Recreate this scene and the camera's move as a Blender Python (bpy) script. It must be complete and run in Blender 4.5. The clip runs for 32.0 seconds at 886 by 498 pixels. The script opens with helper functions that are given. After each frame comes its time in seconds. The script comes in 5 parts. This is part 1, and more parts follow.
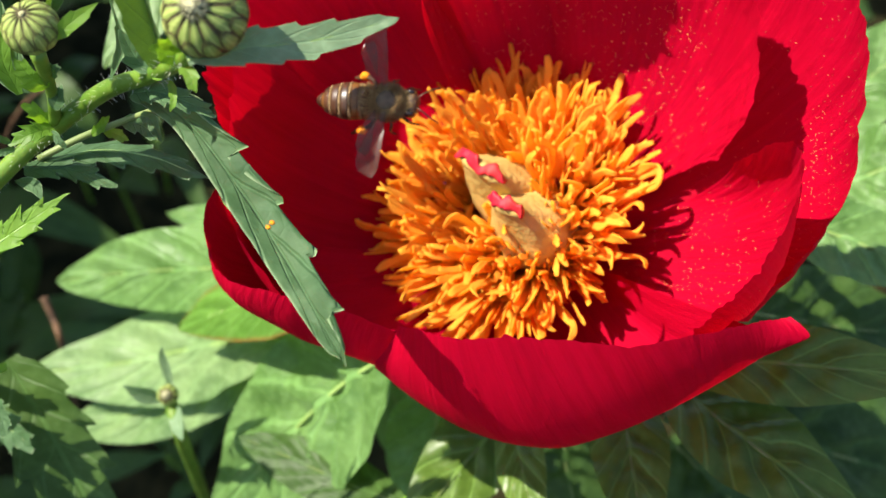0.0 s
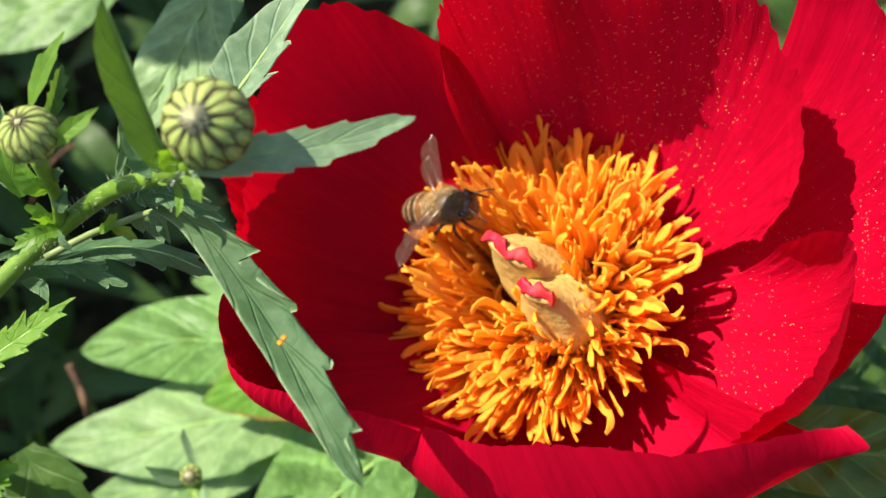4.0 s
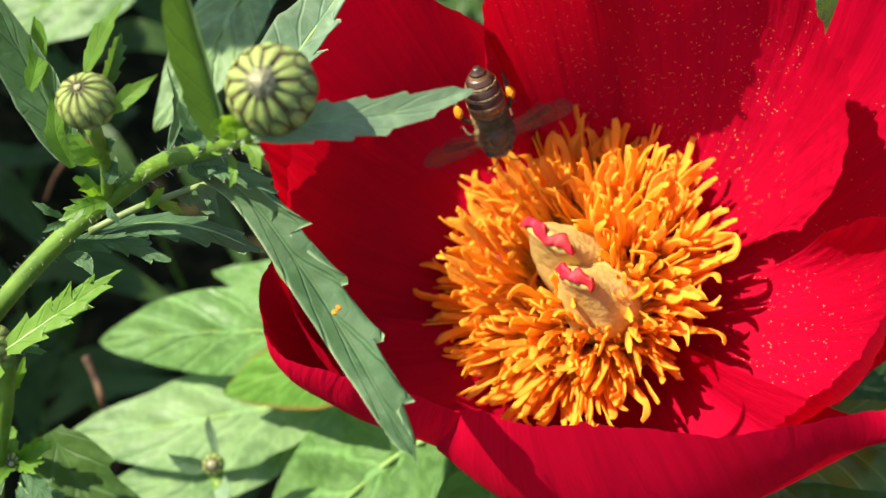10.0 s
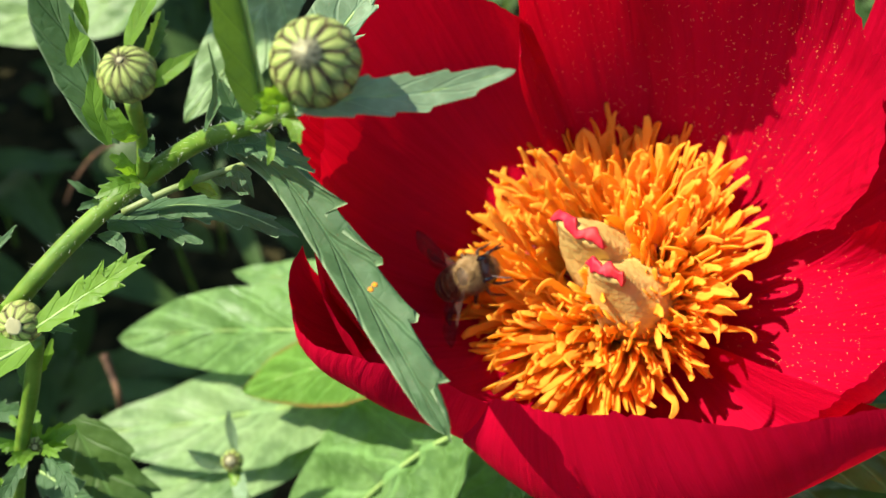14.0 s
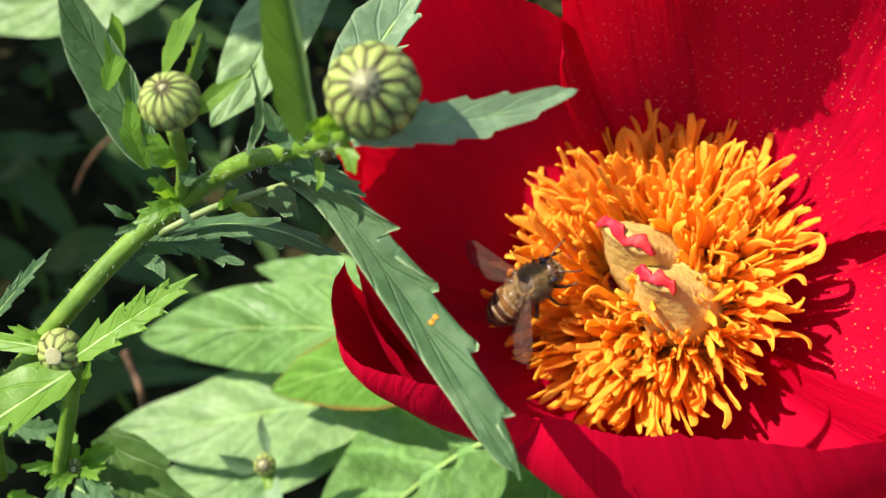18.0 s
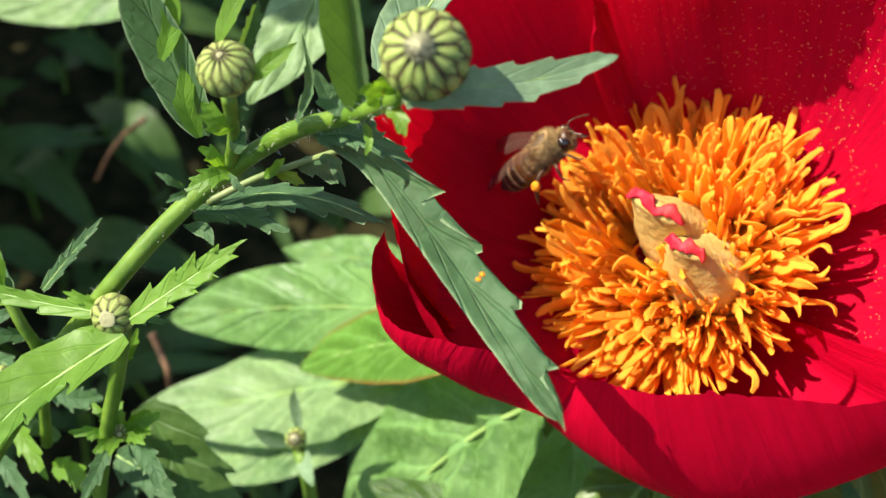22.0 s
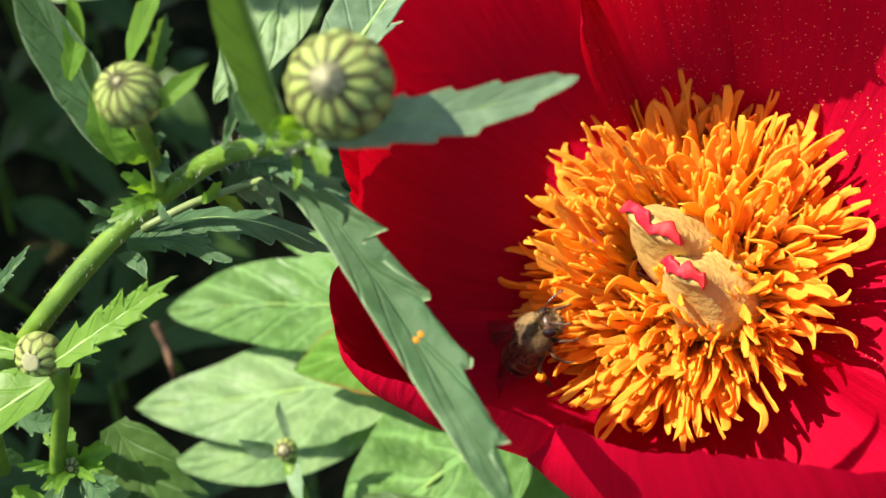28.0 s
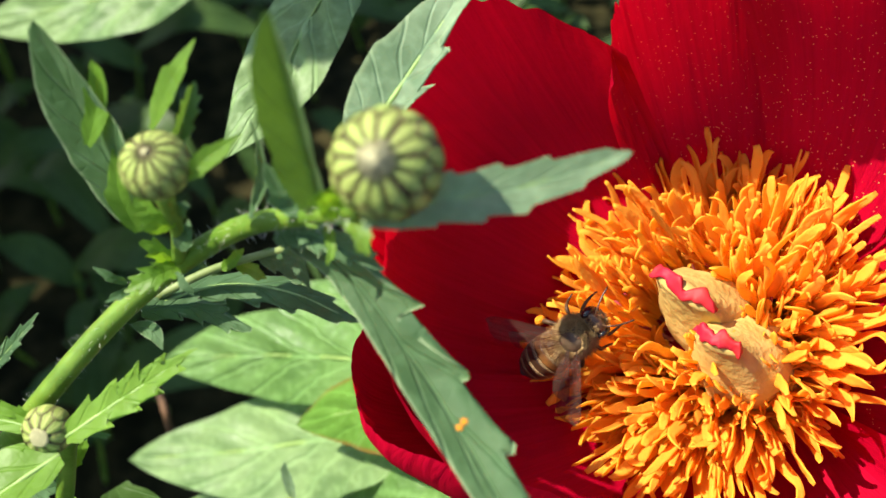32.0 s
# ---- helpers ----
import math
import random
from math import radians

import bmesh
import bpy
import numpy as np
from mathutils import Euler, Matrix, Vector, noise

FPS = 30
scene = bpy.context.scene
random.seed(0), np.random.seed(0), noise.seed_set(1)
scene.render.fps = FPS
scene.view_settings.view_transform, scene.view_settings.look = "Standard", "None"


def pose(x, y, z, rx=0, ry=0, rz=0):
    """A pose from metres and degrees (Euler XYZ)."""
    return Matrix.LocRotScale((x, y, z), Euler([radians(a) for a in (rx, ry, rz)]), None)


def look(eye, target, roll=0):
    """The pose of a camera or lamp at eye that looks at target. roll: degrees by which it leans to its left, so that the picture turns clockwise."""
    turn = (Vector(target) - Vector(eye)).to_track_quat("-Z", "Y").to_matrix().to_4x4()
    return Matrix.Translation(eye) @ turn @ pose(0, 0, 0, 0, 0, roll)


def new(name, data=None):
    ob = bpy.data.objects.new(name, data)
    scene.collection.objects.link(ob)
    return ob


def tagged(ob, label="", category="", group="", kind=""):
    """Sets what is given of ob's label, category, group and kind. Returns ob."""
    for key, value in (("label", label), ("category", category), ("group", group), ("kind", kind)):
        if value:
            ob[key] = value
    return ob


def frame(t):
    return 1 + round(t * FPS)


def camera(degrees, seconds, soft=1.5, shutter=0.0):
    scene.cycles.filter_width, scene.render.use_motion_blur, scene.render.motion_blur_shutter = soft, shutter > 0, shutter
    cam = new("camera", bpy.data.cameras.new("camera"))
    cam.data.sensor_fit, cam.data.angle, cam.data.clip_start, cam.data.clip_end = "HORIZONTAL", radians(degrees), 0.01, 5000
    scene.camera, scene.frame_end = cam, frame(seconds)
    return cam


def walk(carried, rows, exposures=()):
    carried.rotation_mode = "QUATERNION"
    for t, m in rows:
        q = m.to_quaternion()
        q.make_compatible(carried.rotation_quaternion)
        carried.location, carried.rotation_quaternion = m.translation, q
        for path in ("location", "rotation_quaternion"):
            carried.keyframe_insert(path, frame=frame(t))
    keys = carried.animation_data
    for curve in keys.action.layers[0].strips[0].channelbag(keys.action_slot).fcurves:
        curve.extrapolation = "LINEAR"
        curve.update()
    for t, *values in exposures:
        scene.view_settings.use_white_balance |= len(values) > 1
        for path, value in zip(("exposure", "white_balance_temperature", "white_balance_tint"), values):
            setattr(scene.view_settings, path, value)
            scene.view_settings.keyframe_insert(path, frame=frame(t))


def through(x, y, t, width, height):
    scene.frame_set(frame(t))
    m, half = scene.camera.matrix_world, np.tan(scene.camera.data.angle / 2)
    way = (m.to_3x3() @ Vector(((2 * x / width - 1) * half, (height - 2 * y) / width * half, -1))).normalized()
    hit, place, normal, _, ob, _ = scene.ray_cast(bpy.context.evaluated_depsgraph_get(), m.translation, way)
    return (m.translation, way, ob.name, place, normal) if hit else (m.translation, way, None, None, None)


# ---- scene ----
cam = camera(46.50, 32.0)
# seconds, place in metres, turn in degrees
ROWS = [
    (0.0, 0.00028, 0.00170, 0.42183, 36.683, -2.005, 4.083),
    (0.5, -0.00053, 0.00269, 0.42253, 36.655, -1.871, 3.864),
    (1.0, 0.00014, 0.00426, 0.42155, 36.978, -1.525, 4.392),
    (1.5, -0.00089, 0.00574, 0.42021, 37.318, -0.974, 5.020),
    (2.0, 0.00302, 0.00783, 0.42054, 37.417, 0.480, 4.866),
    (2.5, 0.00470, 0.01073, 0.42183, 37.105, 0.628, 4.286),
    (3.0, 0.00558, 0.01070, 0.42204, 37.185, 0.154, 4.448),
    (3.5, 0.00327, 0.01121, 0.42197, 37.647, 0.320, 4.384),
    (5.5, -0.00185, 0.01199, 0.41689, 38.908, -1.166, 4.951),
    (6.0, -0.00196, 0.01062, 0.41644, 38.353, -1.485, 4.924),
    (6.5, -0.00479, 0.00904, 0.41410, 37.552, -1.259, 5.179),
    (7.0, -0.00261, 0.00644, 0.41453, 37.961, -1.389, 5.639),
    (7.5, -0.00289, 0.00614, 0.41360, 38.091, -1.517, 5.817),
    (8.0, -0.00200, 0.00786, 0.41350, 37.760, -1.346, 5.512),
    (8.5, -0.00351, 0.00789, 0.41623, 37.999, -1.328, 5.209),
    (9.0, -0.00399, 0.00854, 0.41724, 38.060, -1.176, 4.957),
    (9.5, -0.00570, 0.00990, 0.41794, 38.365, -0.863, 5.011),
    (10.0, -0.00402, 0.00828, 0.41902, 38.951, -0.611, 5.231),
    (10.5, -0.00372, 0.00905, 0.41913, 38.811, -0.484, 5.297),
    (11.0, -0.00282, 0.01064, 0.41856, 38.694, -0.289, 5.423),
    (11.5, -0.00378, 0.00982, 0.41944, 38.810, -0.390, 5.472),
    (12.0, -0.00430, 0.01023, 0.41859, 38.599, -0.437, 5.354),
    (12.5, -0.00381, 0.01050, 0.41687, 38.595, -0.493, 5.248),
    (13.0, -0.00462, 0.00887, 0.41549, 39.125, -0.743, 5.439),
    (13.5, -0.00599, 0.00809, 0.41622, 39.414, -0.784, 5.802),
    (14.0, -0.00603, 0.00542, 0.41635, 40.177, -0.967, 6.576),
    (14.5, -0.00955, 0.00403, 0.41569, 40.417, -1.500, 6.638),
    (16.5, -0.01139, 0.00997, 0.41773, 38.423, -0.313, 5.749),
    (17.0, -0.01264, 0.01024, 0.41726, 38.462, -0.220, 5.798),
    (17.5, -0.01248, 0.01120, 0.41728, 38.192, -0.079, 5.568),
    (18.0, -0.01187, 0.01133, 0.41713, 38.150, -0.189, 5.568),
    (18.5, -0.01318, 0.00996, 0.41531, 38.351, -0.234, 5.712),
    (19.0, -0.01235, 0.00973, 0.41564, 38.667, -0.098, 5.895),
    (19.5, -0.01263, 0.01029, 0.41670, 38.156, 0.155, 5.547),
    (20.0, -0.01322, 0.01031, 0.41581, 38.209, 0.108, 5.874),
    (20.5, -0.01245, 0.00997, 0.41565, 38.117, 0.032, 5.881),
    (21.0, -0.01320, 0.00860, 0.41587, 38.019, -0.020, 5.701),
    (21.5, -0.01476, 0.00813, 0.41562, 37.679, 0.185, 5.604),
    (22.0, -0.01479, 0.00623, 0.41804, 37.998, 0.179, 5.714),
    (22.5, -0.01439, 0.00587, 0.41768, 38.068, 0.417, 5.600),
    (23.0, -0.01343, 0.00441, 0.41745, 38.503, 0.302, 5.641),
    (23.5, -0.01328, 0.00722, 0.41621, 37.874, 0.823, 5.451),
    (24.0, -0.01541, 0.00594, 0.41739, 38.292, 0.596, 6.151),
    (24.5, -0.01754, 0.00645, 0.41890, 38.118, 0.869, 6.153),
    (26.5, -0.01630, 0.01640, 0.41301, 36.469, 0.568, 6.449),
    (27.0, -0.01069, 0.01583, 0.41245, 36.722, 0.961, 6.704),
    (27.5, -0.00764, 0.01888, 0.41280, 36.025, 2.200, 7.282),
    (28.0, -0.00724, 0.02112, 0.41262, 35.267, 2.747, 7.251),
    (28.5, -0.00765, 0.01945, 0.40984, 35.711, 2.166, 7.012),
    (29.0, -0.00749, 0.01994, 0.41092, 35.687, 1.712, 6.550),
    (29.5, -0.00928, 0.02172, 0.41134, 35.974, 1.766, 7.048),
    (30.0, -0.01008, 0.02226, 0.40983, 36.438, 1.985, 7.058),
    (30.5, -0.01033, 0.02354, 0.40982, 36.273, 2.094, 6.818),
    (31.0, -0.01105, 0.02376, 0.40910, 36.363, 2.087, 6.917),
    (31.5, -0.01097, 0.02506, 0.41135, 36.754, 2.081, 7.203),
    (32.0, -0.01232, 0.02564, 0.41177, 36.977, 1.813, 6.847),
]
walk(cam, [(t, pose(*row)) for t, *row in ROWS])
# ---- end of path ----

# ---- sun, sky and exposure ----
world = bpy.data.worlds.new("sky")
scene.world = world
world.use_nodes = True
SUN_WAY = Vector((0.60, -0.02, -0.80)).normalized()
sky = world.node_tree.nodes.new("ShaderNodeTexSky")
sky.sky_type = "NISHITA"
sky.sun_disc = False
sky.sun_elevation = math.asin(-SUN_WAY.z)
sky.sun_rotation = math.atan2(-SUN_WAY.x, -SUN_WAY.y)
world.node_tree.links.new(sky.outputs[0], world.node_tree.nodes["Background"].inputs[0])
world.node_tree.nodes["Background"].inputs[1].default_value = 0.10
lamp = bpy.data.lights.new("sun", "SUN")
lamp.energy, lamp.angle, lamp.color = 4.6, radians(0.53), (1.0, 0.94, 0.80)
sun = new("sun", lamp)
sun.matrix_basis = look(-10 * SUN_WAY, (0, 0, 0))
scene.view_settings.exposure = 1.22

CM = 0.01
cam.data.dof.use_dof = True
cam.data.dof.focus_distance = 0.108
cam.data.dof.aperture_fstop = 33.0


# ---- materials ----
class Nodes:
    """A short way to write node trees."""

    def __init__(self, name):
        self.mat = bpy.data.materials.new(name)
        self.mat.use_nodes = True
        self.tree = self.mat.node_tree
        self.tree.nodes.clear()
        self.out = self.tree.nodes.new("ShaderNodeOutputMaterial")

    def add(self, kind, **inputs):
        n = self.tree.nodes.new("ShaderNode" + kind)
        for key, v in inputs.items():
            self.plug(n.inputs[int(key[1:]) if key[0] == "_" else key.replace("_", " ")], v)
        return n

    def plug(self, socket, v):
        if isinstance(v, bpy.types.NodeSocket):
            self.tree.links.new(v, socket)
        elif isinstance(v, bpy.types.Node):
            self.tree.links.new(v.outputs[0], socket)
        else:
            socket.default_value = v

    def math(self, op, a, b=0.0, c=0.0):
        n = self.tree.nodes.new("ShaderNodeMath")
        n.operation = op
        for i, v in enumerate((a, b, c)):
            self.plug(n.inputs[i], v)
        return n.outputs[0]

    def mix(self, f, a, b):
        n = self.tree.nodes.new("ShaderNodeMix")
        n.data_type = "RGBA"
        for i, v in ((0, f), (6, a), (7, b)):
            self.plug(n.inputs[i], v if not isinstance(v, tuple) else (*v, 1)[:4])
        return n.outputs[2]

    def noise(self, scale, detail=3.0, stretch=None, where="Object"):
        co = self.add("TexCoord").outputs[where]
        if stretch:
            m = self.add("Mapping", Vector=co)
            m.inputs["Scale"].default_value = stretch
            co = m.outputs[0]
        return self.add("TexNoise", Vector=co, Scale=scale, Detail=detail).outputs[0]

    def uv(self):
        s = self.add("SeparateXYZ", Vector=self.add("UVMap").outputs[0])
        return s.outputs[0], s.outputs[1]

    def ramp(self, v, lo, hi):
        n = self.add("MapRange", Value=v)
        n.interpolation_type = "SMOOTHSTEP"
        n.inputs[1].default_value, n.inputs[2].default_value = lo, hi
        return n.outputs[0]

    def bump(self, height, strength=0.3, distance=0.0005):
        return self.add("Bump", Height=height, Strength=strength, Distance=distance).outputs[0]

    def leafy(self, color, through, share, rough, normal, spec=0.4, sheen=0.0):
        """A thin sheet: part of the light comes through it."""
        p = self.add("BsdfPrincipled", Base_Color=color, Roughness=rough, Normal=normal)
        p.inputs["Specular IOR Level"].default_value = spec
        p.inputs["Sheen Weight"].default_value = sheen
        t = self.add("BsdfTranslucent", Color=through, Normal=normal)
        m = self.add("MixShader", _0=share, _1=p.outputs[0], _2=t.outputs[0])
        self.tree.links.new(m.outputs[0], self.out.inputs[0])
        return self.mat

    def solid(self, color, rough, normal=None, metal=0.0, spec=0.5, **more):
        p = self.add("BsdfPrincipled", Base_Color=color if not isinstance(color, tuple) else (*color, 1), Roughness=rough, Metallic=metal)
        p.inputs["Specular IOR Level"].default_value = spec
        for key, v in more.items():
            self.plug(p.inputs[key.replace("_", " ")], v)
        if normal:
            self.tree.links.new(normal, p.inputs["Normal"])
        self.tree.links.new(p.outputs[0], self.out.inputs[0])
        return self.mat


def petal_material(name, pollen):
    n = Nodes(name)
    u, v = n.uv()
    streak = n.add("TexNoise", Vector=n.add("CombineXYZ", X=n.math("MULTIPLY", u, 2.0), Y=n.math("MULTIPLY", v, 34.0)), Scale=1.0, Detail=6.0, Distortion=0.6).outputs[0]
    fibre = n.add("TexNoise", Vector=n.add("CombineXYZ", X=n.math("MULTIPLY", u, 6.0), Y=n.math("MULTIPLY", v, 110.0)), Scale=1.0, Detail=4.0).outputs[0]
    blot = n.noise(90.0, 4.0)
    col = n.mix(n.ramp(streak, 0.25, 0.75), (0.31, 0.0004, 0.014), (0.42, 0.0006, 0.021))
    col = n.mix(n.math("MULTIPLY", n.ramp(fibre, 0.45, 0.75), 0.35), col, (0.46, 0.0008, 0.027))
    col = n.mix(n.math("MULTIPLY", n.ramp(blot, 0.4, 0.75), 0.4), col, (0.45, 0.0008, 0.025))
    # pollen dust
    dust = n.add("TexVoronoi", Vector=n.add("TexCoord").outputs["Object"], Scale=3000.0)
    pick = n.add("SeparateColor", Color=dust.outputs["Color"])
    near = n.math("LESS_THAN", dust.outputs["Distance"], n.math("MULTIPLY", pick.outputs[1], 0.25))
    some = n.math("GREATER_THAN", n.math("ADD", pick.outputs[0], n.math("MULTIPLY", n.noise(45.0, 4.0), 2.2)), 1.86)
    col = n.mix(n.math("MULTIPLY", n.math("MULTIPLY", near, some), 0.9 * pollen), col, (1.0, 0.50, 0.16))
    crease = n.add("TexNoise", Vector=n.add("CombineXYZ", X=n.math("MULTIPLY", u, 2.2), Y=n.math("MULTIPLY", v, 6.0)), Scale=1.0, Detail=3.0, Distortion=1.0).outputs[0]
    fine = n.math("ADD", n.math("ADD", n.math("ADD", n.math("MULTIPLY", crease, 4.0), n.math("MULTIPLY", streak, 0.45)), n.math("MULTIPLY", fibre, 0.4)), n.math("ADD", n.math("MULTIPLY", n.noise(1100.0, 2.0), 0.35), n.math("MULTIPLY", n.noise(190.0, 2.0), 1.6 * pollen)))
    return n.leafy(col, (0.85, 0.001, 0.016, 1), 0.22, 0.62, n.bump(fine, 0.26, 0.0007), 0.06, 0.0)


def leaf_material(name, low, high, through, share, side_veins, vein, rough=0.5, pale=0.35, brown_edge=0.0, relief=0.35, gloss=0.30, pale_edge=0.0):
    """vein: how strongly the veins show; side_veins: how many pairs."""
    n = Nodes(name)
    u, v = n.uv()
    a = n.math("ABSOLUTE", v)
    phase = n.math("SUBTRACT", n.math("MULTIPLY", u, side_veins), n.math("MULTIPLY", n.math("POWER", a, 0.8), side_veins * 0.28))
    phase = n.math("ADD", phase, n.math("MULTIPLY", n.noise(120.0, 2.0), 0.5))
    away = n.math("ABSOLUTE", n.math("SUBTRACT", n.math("FRACT", phase), 0.5))
    side = n.math("SUBTRACT", 1.0, n.ramp(away, 0.01, 0.11))
    mid = n.math("SUBTRACT", 1.0, n.ramp(a, 0.02, 0.07))
    net = n.add("TexVoronoi", Vector=n.add("TexCoord").outputs["Object"], Scale=420.0)
    net.feature = "DISTANCE_TO_EDGE"
    web = n.math("SUBTRACT", 1.0, n.ramp(net.outputs["Distance"], 0.0, 0.08))
    veins = n.math("MAXIMUM", n.math("MAXIMUM", n.math("MULTIPLY", side, 0.75), mid), n.math("MULTIPLY", web, 0.06))
    col = n.mix(n.ramp(n.noise(70.0, 5.0), 0.3, 0.7), low, high)
    col = n.mix(n.math("MULTIPLY", n.ramp(n.noise(700.0, 3.0), 0.4, 0.8), pale), col, tuple(min(1, c * 1.9 + 0.03) for c in high))
    col = n.mix(n.math("MULTIPLY", veins, vein), col, (min(1, high[0] * 1.7 + 0.03), min(1, high[1] * 1.7 + 0.07), min(1, high[2] * 1.7 + 0.03)))
    if brown_edge:
        col = n.mix(n.math("MULTIPLY", n.ramp(a, 0.86, 1.0), brown_edge), col, (0.22, 0.06, 0.02))
    if pale_edge:
        col = n.mix(n.math("MULTIPLY", n.ramp(a, 0.88, 0.99), pale_edge), col, (0.36, 0.46, 0.24))
    height = n.math("SUBTRACT", n.math("MULTIPLY", n.noise(300.0, 4.0), 0.6), n.math("MULTIPLY", veins, 0.5))
    rough = n.math("ADD", rough - 0.12, n.math("MULTIPLY", n.noise(250.0, 3.0), 0.25))
    return n.leafy(col, (*through, 1), share, rough, n.bump(height, relief, 0.0010), gloss, 0.04)


def speckled(name, low, high, rough, scale, spec=0.4, bump=0.3, distance=0.0003, **more):
    n = Nodes(name)
    k = n.ramp(n.noise(scale, 4.0), 0.3, 0.7)
    return n.solid(n.mix(k, low, high), rough, n.bump(n.noise(scale * 3, 3.0), bump, distance), 0.0, spec, **more)


def anther_material():
    n = Nodes("orange_anther")
    k = n.math("ADD", n.math("MULTIPLY", n.add("ObjectInfo").outputs["Random"], 0.4), n.math("MULTIPLY", n.noise(700.0, 4.0), 0.7))
    col = n.mix(k, (1.0, 0.44, 0.028), (1.0, 0.57, 0.085))
    grain = n.math("ADD", n.noise(1600.0, 3.0), n.noise(500.0, 2.0))
    return n.leafy(col, (1.0, 0.62, 0.09, 1), 0.52, 0.7, n.bump(grain, 0.35, 0.0004), 0.15, 0.0)


def bract_material(name, lines):
    n = Nodes(name)
    u, v = n.uv()
    a = n.math("ABSOLUTE", v)
    a = n.math("ADD", a, n.math("MULTIPLY", n.math("SUBTRACT", n.noise(420.0, 2.0), 0.5), 0.7))
    edge = n.math("MAXIMUM", n.ramp(a, 0.58, 0.80), n.math("MULTIPLY", n.ramp(u, 0.86, 0.96), 0.8))
    col = n.mix(n.ramp(n.noise(800.0, 3.0), 0.3, 0.7), (0.15, 0.23, 0.035), (0.30, 0.40, 0.085))
    col = n.mix(n.math("SUBTRACT", 1.0, n.ramp(a, 0.0, 0.25)), col, (0.44, 0.52, 0.14))
    col = n.mix(n.math("MULTIPLY", n.add("ObjectInfo").outputs["Random"], 0.3), col, (0.36, 0.35, 0.11))
    col = n.mix(n.math("MULTIPLY", n.math("MULTIPLY", edge, lines), n.ramp(n.noise(700.0, 2.0), 0.2, 0.5)), col, (0.045, 0.022, 0.012))
    # brown mottling and pale down
    col = n.mix(n.math("MULTIPLY", n.ramp(n.noise(260.0, 3.0), 0.50, 0.68), 0.55), col, (0.15, 0.085, 0.03))
    col = n.mix(n.math("MULTIPLY", n.ramp(n.noise(1500.0, 2.0), 0.58, 0.72), 0.35), col, (0.42, 0.42, 0.28))
    return n.solid(col, 0.55, n.bump(n.noise(2500.0, 2.0), 0.3, 0.0002), 0.0, 0.3)


def wing_material():
    n = Nodes("bee_wing")
    u, v = n.uv()
    cell = n.add("TexVoronoi", Vector=n.add("CombineXYZ", X=n.math("MULTIPLY", u, 4.0), Y=n.math("MULTIPLY", v, 1.6)), Scale=1.0)
    cell.feature = "DISTANCE_TO_EDGE"
    vein = n.math("SUBTRACT", 1.0, n.ramp(cell.outputs["Distance"], 0.01, 0.06))
    body = n.add("BsdfPrincipled", Base_Color=(0.11, 0.062, 0.048, 1), Roughness=0.25)
    clear = n.add("BsdfTransparent", Color=(0.78, 0.70, 0.66, 1))
    m = n.add("MixShader", _0=n.math("ADD", n.math("MULTIPLY", vein, 0.22), 0.30), _1=clear.outputs[0], _2=body.outputs[0])
    n.tree.links.new(m.outputs[0], n.out.inputs[0])
    return n.mat


def soil_material():
    n = Nodes("shade_dark_soil")
    k = n.ramp(n.noise(60.0, 8.0), 0.35, 0.7)
    # very dark browns: the shade of the plants is put into the soil colour
    col = n.mix(k, (0.012, 0.012, 0.005), (0.042, 0.036, 0.014))
    return n.solid(col, 0.95, n.bump(n.noise(180.0, 8.0), 0.8, 0.004), 0.0, 0.05)


RED = petal_material("red_petal", 1.0)
RED_CLEAN = petal_material("clean_red_petal", 0.0)
ANTHER = anther_material()
FILAMENT = speckled("purple_filament", (0.42, 0.03, 0.08), (0.60, 0.14, 0.16), 0.5, 600.0)
CARPEL = speckled("tan_carpel", (0.46, 0.30, 0.080), (0.60, 0.42, 0.13), 0.75, 300.0, 0.15, 0.5, 0.0006)
STIGMA = speckled("red_stigma", (0.46, 0.016, 0.010), (0.42, 0.006, 0.030), 0.6, 250.0, 0.35, 0.3)
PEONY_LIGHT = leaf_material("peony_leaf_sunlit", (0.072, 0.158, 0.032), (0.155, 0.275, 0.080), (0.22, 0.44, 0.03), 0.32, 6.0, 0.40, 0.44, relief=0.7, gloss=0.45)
# paler, greyer copy of the sunlit leaf: sky sheen put into the colour
PEONY_SHEEN = leaf_material("peony_leaf_painted_sheen", (0.085, 0.165, 0.050), (0.190, 0.285, 0.112), (0.22, 0.42, 0.04), 0.28, 6.0, 0.35, 0.52, relief=0.5, gloss=0.35)
# olive copy of the sunlit leaf, darkened to hold the bloom's shade
PEONY_SHADED = leaf_material("peony_leaf_shaded", (0.068, 0.122, 0.015), (0.108, 0.172, 0.026), (0.12, 0.24, 0.01), 0.22, 7.0, 0.55, 0.36, 0.15)
PEONY_TIPPED = leaf_material("peony_leaf_brown_edged", (0.065, 0.155, 0.018), (0.115, 0.235, 0.036), (0.26, 0.46, 0.03), 0.32, 6.0, 0.40, 0.42, 0.3, 0.8)
DAISY = leaf_material("daisy_leaf_grey_green", (0.026, 0.072, 0.022), (0.060, 0.125, 0.046), (0.22, 0.40, 0.03), 0.24, 5.0, 0.14, 0.66, 0.30, relief=0.6, pale_edge=0.6)
DAISY_PALE = leaf_material("daisy_leaf_pale", (0.105, 0.185, 0.095), (0.200, 0.290, 0.165), (0.28, 0.48, 0.03), 0.28, 5.0, 0.12, 0.58, 0.3, relief=0.35, pale_edge=0.4)
DAISY_DEEP = leaf_material("daisy_leaf_deep", (0.036, 0.086, 0.020), (0.070, 0.135, 0.036), (0.24, 0.44, 0.03), 0.24, 5.0, 0.06, 0.5, 0.2)
